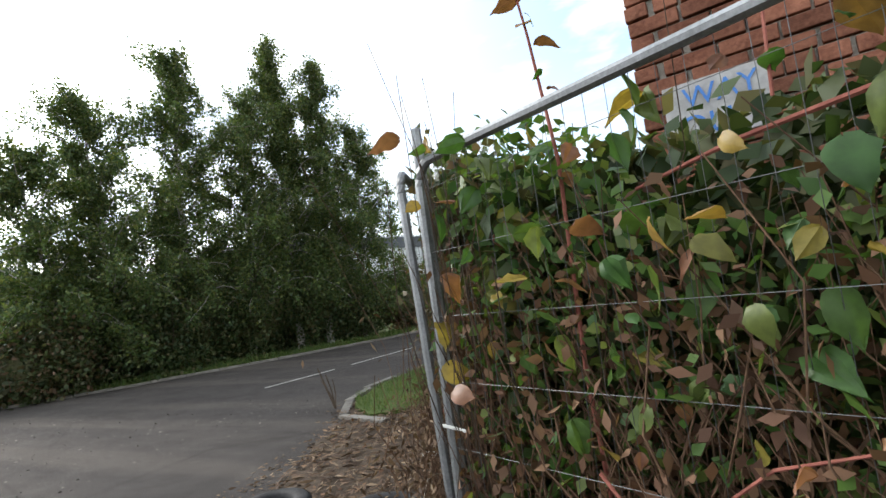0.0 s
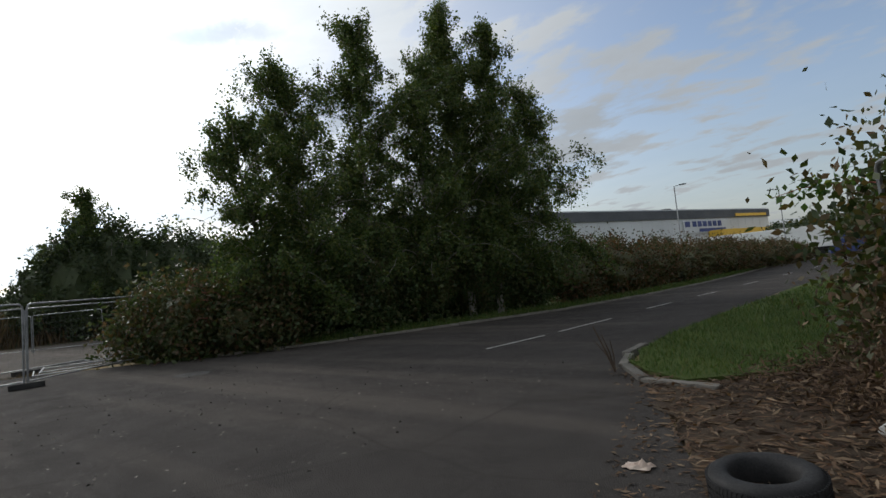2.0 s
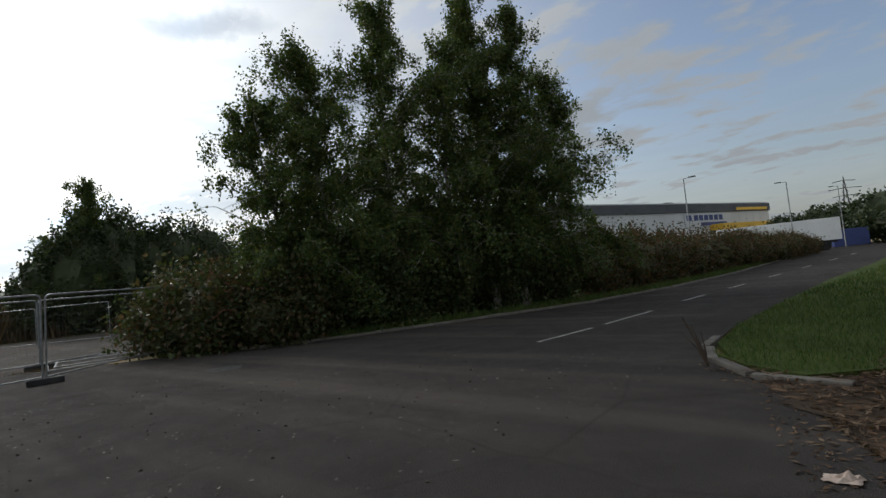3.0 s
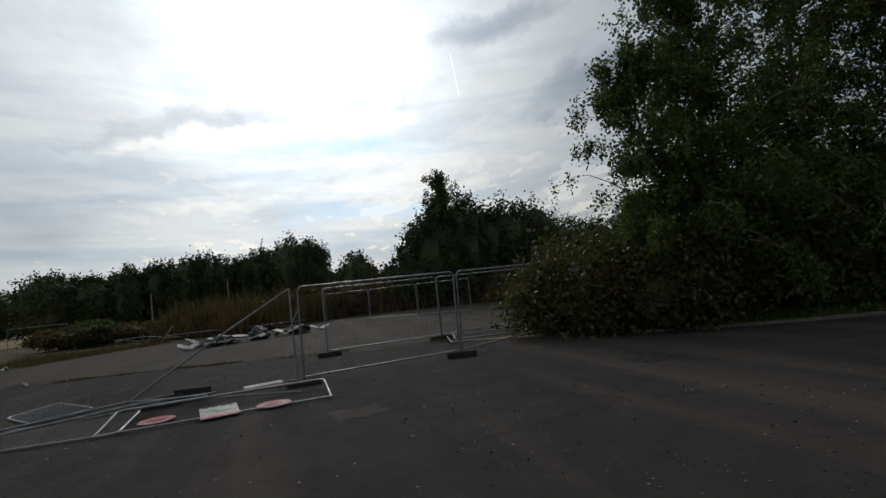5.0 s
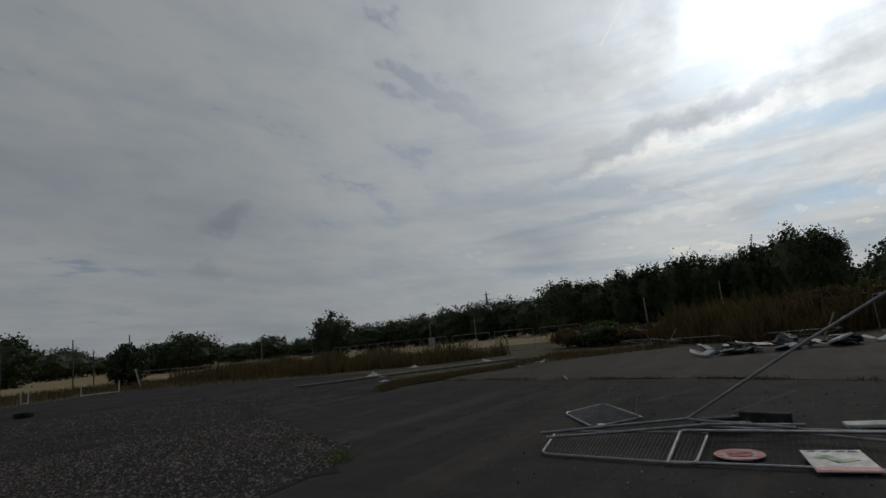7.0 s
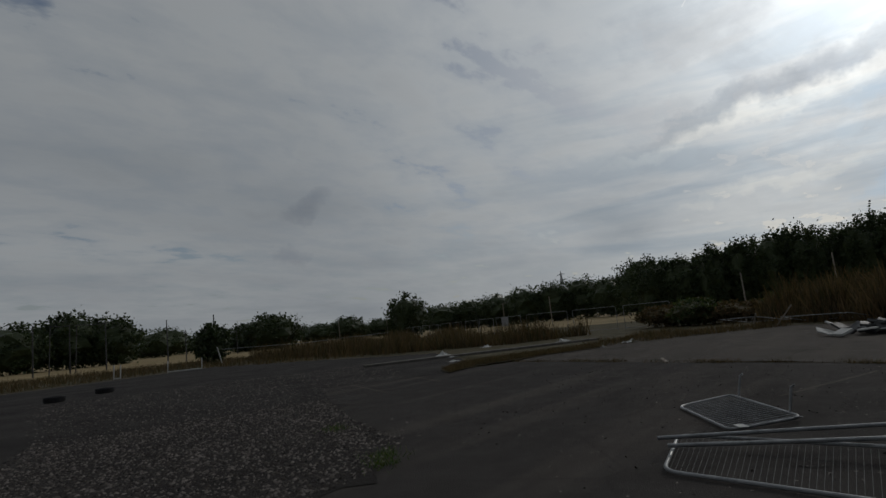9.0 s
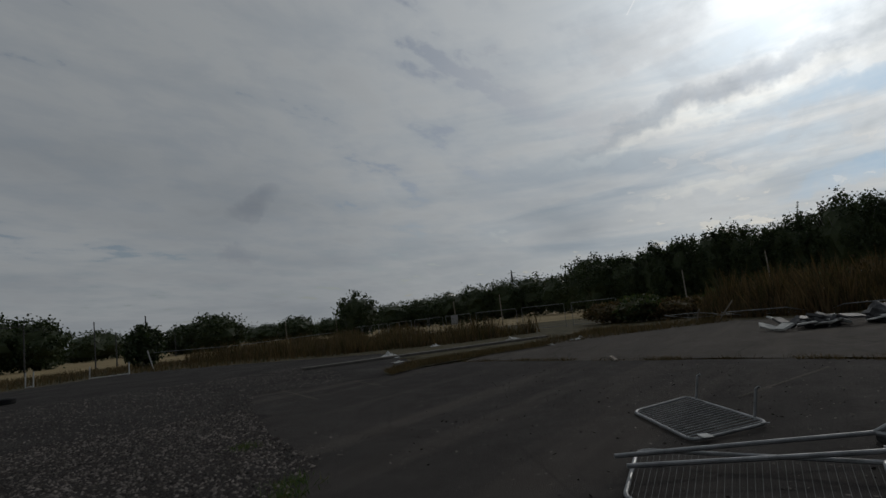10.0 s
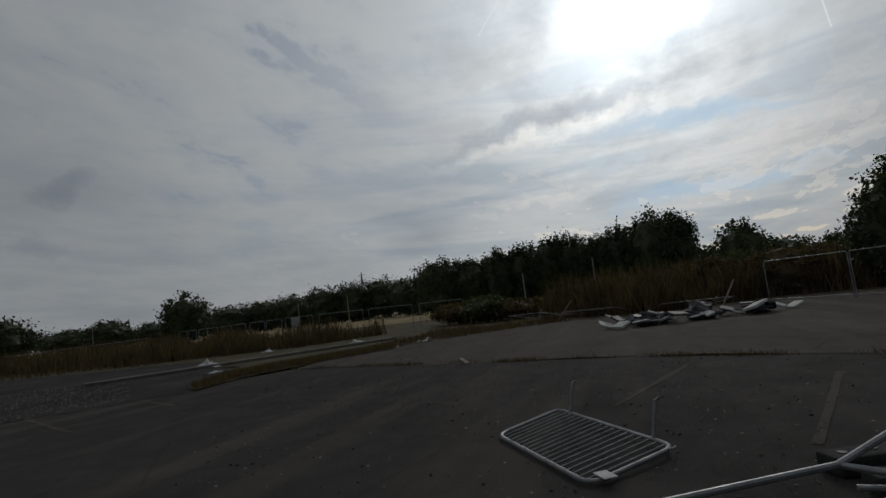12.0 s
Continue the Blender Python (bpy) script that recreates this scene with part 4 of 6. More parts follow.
birch((-14.5, 22.3), 9.0, 2.3, (0.0, -0.3), "tall silver birch with drooping twigs and thin crown", 30000, 0.095)
birch((-13.6, 24.3), 10.9, 2.4, (0.1, 0.0), "tall silver birch with an open feathery top", 34000, 0.095)
birch((-12.7, 25.9), 9.4, 2.3, (0.1, 0.1), "slender silver birch between two taller ones", 26000, 0.095)
birch((-11.9, 27.4), 12.0, 2.0, (0.0, 0.1), "tallest silver birch with a dense narrow crown", 42000, 0.095)
birch((-11.3, 28.4), 11.3, 1.6, (0.3, 0.2), "silver birch with a second pointed top", 26000, 0.095)
birch((-10.9, 30.2), 8.4, 2.4, (0.7, 0.3), "lower silver birch leaning over the hedge", 28000, 0.095)
birch((-14.7, 21.0), 6.9, 2.0, (0.3, -1.3), "young birch with a long branch drooping outwards", 24000, 0.095)

# undergrowth below the birches, and the hedge along the road
for i, (x, y, r, h) in enumerate([(-14.9, 21.2, 1.3, 2.4), (-14.6, 22.8, 1.5, 3.3), (-13.8, 24.4, 1.5, 3.5), (-13.0, 26.2, 1.6, 3.4), (-12.2, 28.2, 1.6, 3.3), (-16.6, 23.6, 1.6, 3.2), (-11.7, 30.3, 1.5, 3.0), (-15.8, 25.6, 2.0, 3.8), (-14.0, 28.5, 2.0, 3.6)]):
    b = bush("undergrowth_shrub", [((x, y, h * 0.5), (r, r, h * 0.55)), ((x + R.normal(0, .5), y + R.normal(0, .5), h * 0.35), (r * 0.9, r * 0.9, h * 0.4))], 15000, 0.13, SHRUB_LEAF, "dense dark green shrub under the birches", "shrub", "undergrowth shrubs")
    core("shaded_core", (x, y, h * 0.5), (r, r, h * 0.55), SHRUB_LEAF, b, i)
hx = [(-10.5, 33.0, 2.5), (-10.0, 36.5, 2.5), (-9.6, 40, 2.4), (-9.2, 44, 2.4), (-8.8, 48, 2.3), (-8.3, 52.5, 2.3), (-7.8, 57, 2.2), (-7.2, 62, 2.1), (-6.5, 68, 2.0), (-6.1, 75, 1.7)]
for i, (x, y, h) in enumerate(hx):
    b = bush("roadside_hedge", [((x, y, h * 0.5), (1.3, 2.4, h * 0.55)), ((x - 0.4, y + 1.4, h * 0.55), (1.2, 1.6, h * 0.55))], 9000, 0.15, RUSTY_LEAF, "rough green and rusty hedge bush along the road", "hedge", "roadside hedge")
    core("shaded_core", (x, y, h * 0.5), (1.3, 2.5, h * 0.55), SHRUB_LEAF, b, i + 20)

# bramble mound over the fence
mound = bush("bramble_mound", [((-16.0, 18.6, 1.0), (1.5, 1.4, 1.45)), ((-14.9, 19.6, 0.9), (1.4, 1.3, 1.25)), ((-17.2, 18.0, 0.7), (0.9, 1.1, 1.0)), ((-14.0, 20.3, 0.8), (1.0, 1.0, 1.2))], 26000, 0.14, BRAMBLE_LEAF, "glossy bramble mound swallowing the end of a fence panel", "bramble", clumps=90)
core("shaded_core", (-16.0, 18.8, 0.9), (1.5, 1.4, 1.4), SHRUB_LEAF, mound, 41)
core("shaded_core", (-14.8, 19.8, 0.8), (1.4, 1.3, 1.2), SHRUB_LEAF, mound, 42)
canes = Shape()
for k in range(70):
    p = clump_points((-15.6, 18.9, 0.9), (1.7, 1.5, 1.3), 1, 1)[0]
    q = p + R.normal(0, 0.5, 3)
    canes.tube([p, (p + q) / 2 + [0, 0, 0.12], q], 0.006, 4, False)
part("cane_tangle", canes, RED_CANE, mound, kind="stuff")


def far_tree(x, y, r, h, label, group="far trees", leaf=0.4, n=3500, name="far_tree", low=-0.1, mat=None):
    """A tree in the distance: trunk, a few limbs and an uneven crown of leaf clumps."""
    mat = mat or WOOD_LEAF
    e = thing(name, (x, y, 0), label, "tree", group)
    tr = Shape().tube([(x, y, 0), (x + R.normal(0, 0.2), y, h * 0.35), (x + R.normal(0, 0.4), y, h * 0.85)], [0.05 * h * 0.35, 0.04 * h * 0.35, 0.03], 6, False)
    for k in range(5):
        a = R.uniform(0, 6.28)
        tr.tube([(x, y, h * 0.3), (x + r * 0.4 * math.cos(a), y + r * 0.4 * math.sin(a), h * 0.55), (x + r * 0.7 * math.cos(a), y + r * 0.7 * math.sin(a), h * 0.75)], [0.1, 0.06, 0.02], 4, False)
    part("trunk", tr, BARK, e)
    zc = h * (0.5 + low / 2)
    p = clump_points((x, y, zc), (r, r, h - zc), n, 130, 0.08, False, (0.70, 0.95))
    p = p[p[:, 2] > 0.1]
    core("shaded_core", (x, y, zc), (r, r, (h - zc)), mat, e, x * 0.37 + y, 0.72)
    part("crown", quads("crown", local(leaf_quads(p, leaf, 0.7, 0.2), e.location), mat), mat, e, kind="stuff")
    return e


def at_azimuth(az, dist, cx=-8.0, cy=8.6):
    """A place by its bearing in degrees to the left of +y, and its distance."""
    return cx - dist * math.sin(radians(az)), cy + dist * math.cos(radians(az))


# the cluster beyond the fence with one tall pointed tree
for az, d, r, h in [(73.4, 41, 2.6, 8.4), (70.7, 42, 2.8, 9.0), (68.0, 44, 3.0, 8.4), (65.4, 45, 3.2, 8.7), (62.7, 46, 3.2, 8.6), (75.6, 42, 2.5, 6.6), (59.7, 50, 3.6, 7.3), (55.8, 58, 4.0, 7.3), (51.8, 60, 4.0, 7.3)]:
    x, y = at_azimuth(az, d, -3.9, 11.1)
    far_tree(x, y, r, h, "dark rounded tree beyond the fenced yard", n=7000, leaf=0.24)
x, y = at_azimuth(72.8, 41.5, -3.3, 11.2)
t = birch((x, y), 10.2, 2.3, (0.1, 0.1), "tall pointed birch above the dark trees", 20000, 0.15)
t["group"] = "far trees"
x, y = at_azimuth(78.8, 75, -10.9, 7.2)
far_tree(x, y, 3.6, 8.6, "lone round tree in the gap of the wood", n=3000)
# scrubby bank that rises behind the concrete yard
for k, az in enumerate(np.linspace(61, 108, 17)):
    x, y = at_azimuth(az, R.uniform(35, 39) if az < 88 else R.uniform(36, 40), -10.9, 7.2)
    far_tree(x, y, R.uniform(1.7, 2.6), (2.9 if az < 84 else 2.3 - 0.03 * (az - 84)) + R.uniform(-0.4, 0.5), "brown and green scrub on the bank behind the yard", "scrub bank", 0.2, 3200, "scrub_bush", 0.0, DRY_WEED if k % 3 else SHRUB_LEAF)
# the long dark wood
for k, az in enumerate(np.linspace(84.3, 108.9, 19)):
    x, y = at_azimuth(az, 88 + R.uniform(-3, 5), -10.9, 7.2)
    h = 12.5 - 0.12 * (az - 84.3) + R.uniform(-0.7, 0.7) + (1.2 if 84 < az < 88 else 0)
    far_tree(x, y, R.uniform(3.0, 4.2), h, "dark plantation tree in the long wood", "plantation wood", 0.36, 6000, "wood_tree")
for az, d, r, h in [(82.1, 95, 5, 7.0), (75.9, 100, 6, 7.5), (70.7, 105, 6, 7.2)]:
    x, y = at_azimuth(az, d, -10.9, 7.2)
    far_tree(x, y, r, h, "low dark tree behind the plantation", "plantation wood", 0.55, 3000, "wood_tree")
# far tree line and field clumps
for az, d, r, h in [(110.6, 150, 8, 15.5), (113.2, 170, 9, 13.2), (116.3, 180, 9, 14.4), (119.4, 180, 10, 13.8), (122.6, 180, 9, 13.2), (125.7, 190, 10, 12.1), (128.8, 200, 10, 11.5), (131.9, 200, 10, 10.9), (135.8, 150, 6.5, 12.1), (138.6, 240, 10, 8.6), (142.3, 220, 9, 9.8), (145.4, 260, 12, 9.2), (150.3, 140, 8.5, 9.5), (152.6, 150, 7, 8.0), (160.4, 240, 12, 12.0), (164.6, 140, 7, 11.3), (167.7, 140, 7.5, 12.6), (171.8, 135, 8, 10.4), (175.4, 160, 9, 12.7), (180.6, 160, 9, 9.2), (107.5, 220, 10, 13.8)]:
    x, y = at_azimuth(az, d)
    far_tree(x, y, r, h, "dark rounded tree on the far side of the field", "field edge trees", 0.65, 3600)
x, y = at_azimuth(156.1, 60)
far_tree(x, y, 1.9, 4.2, "small dark bush standing alone in the field", "field edge trees", 0.3, 3500, "field_bush", 0.0)
# low far hedge closing the horizon
for k, az in enumerate(np.arange(30, 390, 4.0)):
    if 0 <= (az % 360) < 26:
        continue
    d = 300 + R.uniform(-20, 40)
    x, y = at_azimuth(az, d)
    far_tree(x, y, 15, 7.5 + R.uniform(-1.5, 2), "low dark tree in the distant hedge line", "horizon hedge", 1.1, 1500, "horizon_tree", 0.0)

# ---------------------------------------------------------------- hedge behind the near fence
A2, D2 = np.array([1.30, 14.58]), unit(np.array([[4.31 - 1.13, 12.3 - 13.66]]))[0]      # along the near panel
N2 = np.array([-D2[1], D2[0]])                                                     # away from the camera
A1, D1 = np.array([1.25, 14.64]), unit(np.array([[-0.2 - 1.08, 17.2 - 13.72]]))[0]      # along the far panel
N1 = np.array([D1[1], -D1[0]])


def beside(a, d, nrm, u, off, z):
    return np.concatenate([a + u[:, None] * d + off[:, None] * nrm, z[:, None]], 1)


hedge = thing("overgrown_hedge", (2.07, 14.82, 0), "tangled climbing hedge of green and yellowing leaves behind the fence", "hedge")
n = 9000
u, z = R.uniform(-0.05, 3.6, n), R.beta(1.6, 1.2, n) * 2.05 + 0.15
off = np.abs(R.normal(0.05, 0.28, n)) + 0.02
keep = z < 1.95 + 0.25 * np.sin(u * 4.1) - 0.1 * u
p = beside(A2, D2, N2, u, off, z)[keep]
part("small_foliage", quads("small_foliage", local(leaf_quads(p, 0.06, 0.62, 0.45), hedge.location), HEDGE_LEAF), HEDGE_LEAF, hedge, kind="stuff")
n = 9500
p = beside(A2, D2, N2, R.uniform(-0.05, 3.6, n), R.uniform(-0.04, 0.35, n), R.beta(1.1, 1.9, n) * 1.8 + 0.02)
part("dead_foliage", quads("dead_foliage", local(leaf_quads(p, 0.06, 0.5, 0.7), hedge.location), DEAD_LEAF), DEAD_LEAF, hedge, kind="stuff")
# the mass behind, between fence and wall
n = 14000
p = beside(A2, D2, N2, R.uniform(-0.3, 3.8, n), R.uniform(0.3, 0.7, n), R.uniform(0.05, 1.98, n))
part("inner_foliage", quads("inner_foliage", local(leaf_quads(p, 0.10, 0.65, 0.3), hedge.location), SHRUB_LEAF), SHRUB_LEAF, hedge, kind="stuff")


def stem_tangle(a, d, nrm, count, length, height, back, thin, seed):
    rng = np.random.default_rng(seed)
    s = Shape()
    for k in range(count):
        u0, o = rng.uniform(0, length), abs(rng.normal(0.02, back))
        z0, h = rng.uniform(0, 0.35), rng.uniform(0.4, height)
        lean = rng.normal(0, 0.42)
        pts, m = [], 6
        for i in range(m):
            f = i / (m - 1)
            q = a + d * (u0 + lean * h * f + rng.normal(0, 0.045)) + nrm * (o + rng.normal(0, 0.035))
            pts.append((q[0], q[1], z0 + h * f))
        r = rng.uniform(0.5, 1.4) * thin
        s.tube(pts, [r * (1 - 0.7 * i / (m - 1)) for i in range(m)], 4, False)
    return s


part("stem_mass", stem_tangle(A2, D2, N2, 460, 3.5, 1.7, 0.08, 0.005, 21), CANE, hedge, kind="stuff")
for pts, r in [([(3.12, 14.12, 1.98), (2.72, 14.25, 1.86), (2.42, 14.34, 1.82), (2.15, 14.40, 1.75)], 0.011), ([(2.17, 14.22, 0.35), (2.52, 14.12, 0.75), (2.79, 14.06, 1.2), (2.97, 14.02, 1.6)], 0.006), ([(1.72, 14.30, 0.2), (2.02, 14.22, 0.72), (2.37, 14.12, 1.02), (2.72, 13.97, 1.15)], 0.006), ([(1.95, 14.24, 0.95), (2.09, 14.18, 0.78), (2.27, 14.12, 0.7), (2.67, 13.92, 0.5)], 0.006), ([(2.52, 14.28, 1.9), (2.54, 14.28, 2.25), (2.55, 14.32, 2.7)], 0.005)]:
    part("red_cane", Shape().tube(pts, [r, r * 0.9, r * 0.75, r * 0.5][:len(pts)] if len(pts) > 2 else r, 6), RED_CANE, hedge, smooth=True)
part("upright_shoot", Shape().tube([(1.93, 14.47, 0.5), (1.91, 14.42, 1.2), (1.92, 14.44, 1.9), (1.88, 14.44, 2.35), (1.83, 14.44, 2.75)], [0.009, 0.008, 0.007, 0.005, 0.003], 6), RED_CANE, hedge, smooth=True)


def broad_leaf(fold, curl, seed):
    """One ovate leaf with a pointed tip and a wavy edge, folded along its rib; 1 m long."""
    rng = np.random.default_rng(seed)
    prof = [(0.0, 0.02), (0.07, 0.20), (0.2, 0.30), (0.38, 0.34), (0.58, 0.29), (0.78, 0.16), (0.92, 0.05), (1.0, 0.0)]
    vs, fs = [], []
    for i, (t, w) in enumerate(prof):
        zc = -curl * t * t + rng.normal(0, 0.012)
        wl, wr = w * rng.uniform(0.85, 1.15), w * rng.uniform(0.85, 1.15)
        vs += [(t, 0, zc), (t - 0.03, wl * 0.55, zc + fold * wl * 0.7), (t - 0.06, wl, zc + fold * wl * 0.6 + rng.normal(0, 0.03)), (t - 0.03, -wr * 0.55, zc + fold * wr * 0.7), (t - 0.06, -wr, zc + fold * wr * 0.6 + rng.normal(0, 0.03))]
    for i in range(len(prof) - 1):
        a, c = 5 * i, 5 * i + 5
        fs += [(a, c, c + 1, a + 1), (a + 1, c + 1, c + 2, a + 2), (a, a + 3, c + 3, c), (a + 3, a + 4, c + 4, c + 3)]
    return Shape().faces(vs, fs).mesh("leaf", LARGE_LEAF, True)


LEAVES = [broad_leaf(f, c, k) for k, (f, c) in enumerate([(0.25, 0.25), (-0.2, 0.4), (0.45, 0.1), (0.6, 0.5), (0.1, 0.6), (-0.4, 0.2), (0.35, -0.1), (0.8, 0.35)])]


def hang_leaf(at, size, yaw, droop, twist, k):
    ob = new("leaf", LEAVES[k % 8])
    ob.parent = hedge
    m = Matrix.Translation(Vector(at) - hedge.location) @ pose(0, 0, 0, 0, 0, yaw) @ pose(0, 0, 0, 0, droop, 0) @ pose(0, 0, 0, twist, 0, 0)
    ob.matrix_basis = m @ Matrix.Diagonal((size, size, size, 1))


for k in range(270):
    u, z = R.uniform(0.0, 2.7), 0.25 + 1.95 * R.beta(1.5, 1.1)
    o = R.normal(0.03, 0.09)
    q = A2 + D2 * u + N2 * o
    hang_leaf((q[0], q[1], z - 0.12 * u * (z > 1.7)), R.uniform(0.05, 0.135), R.uniform(150, 450), R.uniform(-10, 85), R.uniform(-75, 75), k)
for z, y, s in [(2.72, 200, 0.10), (2.70, 20, 0.09), (2.62, 320, 0.13), (2.50, 190, 0.12), (2.44, 20, 0.05), (2.40, 250, 0.08), (2.32, 30, 0.09), (2.22, 200, 0.05), (2.15, 330, 0.05)]:
    hang_leaf((1.93 - 0.28 * (z - 2.1) * 0.5, 14.44, z), s, y, R.uniform(-10, 45), R.uniform(-30, 30), int(z * 100))

dry = thing("dry_hedge", (0.67, 16.32, 0), "tall screen of dead brown stems caught in the fence", "hedge")
part("stem_mass", stem_tangle(A1, D1, N1, 700, 3.45, 2.05, 0.20, 0.0042, 22), CANE, dry, kind="stuff")
part("front_stem_mass", stem_tangle(A1, D1, -N1, 160, 3.3, 1.3, 0.16, 0.004, 25), CANE, dry, kind="stuff")
part("dark_stem_mass", stem_tangle(A1, D1, N1, 300, 3.6, 2.1, 0.35, 0.006, 23), TWIG, dry, kind="stuff")
n = 7000
p = beside(A1, D1, N1, R.uniform(0, 3.5, n), np.abs(R.normal(0.06, 0.2, n)), R.uniform(0.02, 1.95, n))
part("dead_foliage", quads("dead_foliage", local(leaf_quads(p, 0.055, 0.45, 0.7), dry.location), DEAD_LEAF), DEAD_LEAF, dry, kind="stuff")
n = 6500
z = R.beta(1.0, 2.4, n) * 1.3 + 0.02
p = beside(A1, D1, N1, R.uniform(0.1, 3.6, n), -np.abs(R.normal(0, 0.30, n)) * (1.15 - z / 1.35) - 0.02, z)
part("spilt_foliage", quads("spilt_foliage", local(leaf_quads(p, 0.05, 0.3, 0.6), dry.location), STRAW), STRAW, dry, kind="stuff")
n = 12000
p = beside(A1, D1, N1, R.uniform(-0.3, 3.7, n), R.uniform(0.25, 0.95, n), R.uniform(0.02, 1.95, n))
part("inner_foliage", quads("inner_foliage", local(leaf_quads(p, 0.10, 0.6, 0.3), dry.location), SHRUB_LEAF), SHRUB_LEAF, dry, kind="stuff")
n = 9000
u = R.uniform(0.1, 3.5, n)
z = 1.72 + R.beta(1.1, 2.2, n) * (0.34 + 0.75 * np.abs(np.sin(u * 2.3 + 1.2)) * (1.1 - 0.22 * u) * np.clip(u / 1.2, 0.25, 1))
p = beside(A1, D1, N1, u, np.abs(R.normal(0.02, 0.22, n)), z)
part("green_top", quads("green_top", local(leaf_quads(p, 0.07, 0.65, 0.3), dry.location), BRAMBLE_LEAF), BRAMBLE_LEAF, dry, kind="stuff")
sprig = Shape().tube([(0.07, 18.02, 1.9), (-0.18, 18.17, 1.98), (-0.58, 18.22, 2.0), (-0.83, 18.24, 1.95)], [0.008, 0.007, 0.005, 0.003], 5)
part("twig_mass", stem_tangle(A1, D1, N1, 120, 3.2, 2.05, 0.2, 0.0035, 29), TWIG, dry, kind="stuff")
part("sprig", sprig, RED_CANE, dry)
at, _ = along([(0.07, 18.02, 1.9), (-0.18, 18.17, 1.98), (-0.58, 18.22, 2.0), (-0.83, 18.24, 1.95)], 90)
part("sprig_leaves", quads("sprig_leaves", local(leaf_quads(at + R.normal(0, 0.06, at.shape), 0.09, 0.7, 0.3), dry.location), HEDGE_LEAF), HEDGE_LEAF, dry, kind="stuff")
# hedge that goes on along the verge behind the last post
back = bush("verge_hedge", [((1.0, 19.7, 1.0), (1.2, 1.5, 1.4)), ((2.2, 22.5, 1.2), (1.4, 2.2, 1.5)), ((0.45, 18.2, 1.0), (0.85, 0.8, 1.4)), ((0.75, 17.2, 1.6), (0.6, 0.8, 0.95))], 34000, 0.10, BRAMBLE_LEAF, "dense bramble hedge beside the grass verge", "hedge")
core("shaded_core", (1.1, 19.4, 1.0), (1.1, 1.8, 1.4), SHRUB_LEAF, back, 60)
n = 5000
p = np.array([0.15, 18.1, 0.0]) + R.normal(0, 1, (n, 3)) * [0.30, 0.75, 0.0] + np.stack([np.zeros(n), np.zeros(n), R.beta(1, 2.2, n) * 1.6 + 0.02], 1)
part("dead_foliage", quads("dead_foliage", local(leaf_quads(p, 0.07, 0.3, 0.6), back.location), STRAW), STRAW, back, kind="stuff")
core("shaded_core", (0.62, 17.9, 1.1), (0.75, 0.9, 1.45), SHRUB_LEAF, back, 62)
core("shaded_core", (2.7, 22.5, 1.1), (1.3, 2.2, 1.4), SHRUB_LEAF, back, 61)

# bent canes and a log in front of the dry screen
rng = np.random.default_rng(44)
for k in range(44):
    u0, z0 = rng.uniform(0.3, 3.2), rng.uniform(0.05, 1.0)
    pts, uu, zz, oo = [], u0, z0, -0.03
    du, dz = rng.normal(0, 0.12), rng.uniform(0.05, 0.2)
    for i in range(7):
        q = A1 + D1 * uu + N1 * oo
        pts.append((q[0], q[1], max(0.02, zz)))
        uu, zz, oo = min(3.4, max(0.1, uu + du)), min(1.6, zz + dz), max(-0.22, oo - abs(rng.normal(0, 0.035)))
        du, dz = du + rng.normal(0, 0.08), dz + rng.normal(-0.03, 0.07)
    r = rng.uniform(0.003, 0.007)
    part("bent_cane", Shape().tube(pts, [r * (1 - 0.1 * i) for i in range(7)], 5), TIMBER if k % 2 else CANE, dry, smooth=True)
for z in (1.0, 1.35):
    qa, qb = A1 - N1 * 0.03, A1 + D1 * 3.4 - N1 * 0.03
    part("horizontal_wire", Shape().tube([(qa[0], qa[1], z), ((qa[0] + qb[0]) / 2, (qa[1] + qb[1]) / 2, z - 0.04), (qb[0], qb[1], z + 0.05)], 0.004, 5), RED_CANE, dry)
solo("dead_log", Shape().tube([(0.79, 16.02, 0.05), (0.52, 16.52, 0.10), (0.37, 17.02, 0.08)], [0.05, 0.055, 0.04], 9), TIMBER, "pale dead log lying against the foot of the fence", "log", smooth=True)
house = thing("brick_house", (3.0, 26.5, 0), "brick house corner with a dark downpipe behind the hedge", "house")
part("wall", Shape().box((6.2, 28.4, 4.2), (6.4, 4.0, 8.4), pose(0, 0, 0, 0, 0, 6)), BRICK, house)
part("downpipe", Shape().tube([(2.78, 26.2, 0), (2.78, 26.2, 8.4)], 0.07, 8), DARK_METAL, house, smooth=True)
part("string_course", Shape().box((2.75, 26.5, 6.15), (1.3, 0.8, 0.22), pose(0, 0, 0, 0, 0, 6), 0.03), DARK_METAL, house)

# stick at the kerb corner
stick = thing("dead_sapling", (-2.95, 18.75, 0), "dead bare sapling stump at the kerb corner", "stump")
for dx, dy, h, r in [(-0.22, -0.05, 0.62, 0.018), (-0.15, 0.03, 0.5, 0.014), (-0.05, 0.06, 0.42, 0.012), (-0.28, 0.05, 0.42, 0.010)]:
    part("stem", Shape().tube([(-2.95, 18.75, 0), (-2.95 + dx * 0.4, 18.75 + dy, h * 0.5), (-2.95 + dx, 18.75 + dy, h)], [r, r * 0.8, r * 0.5], 5), TWIG, stick)

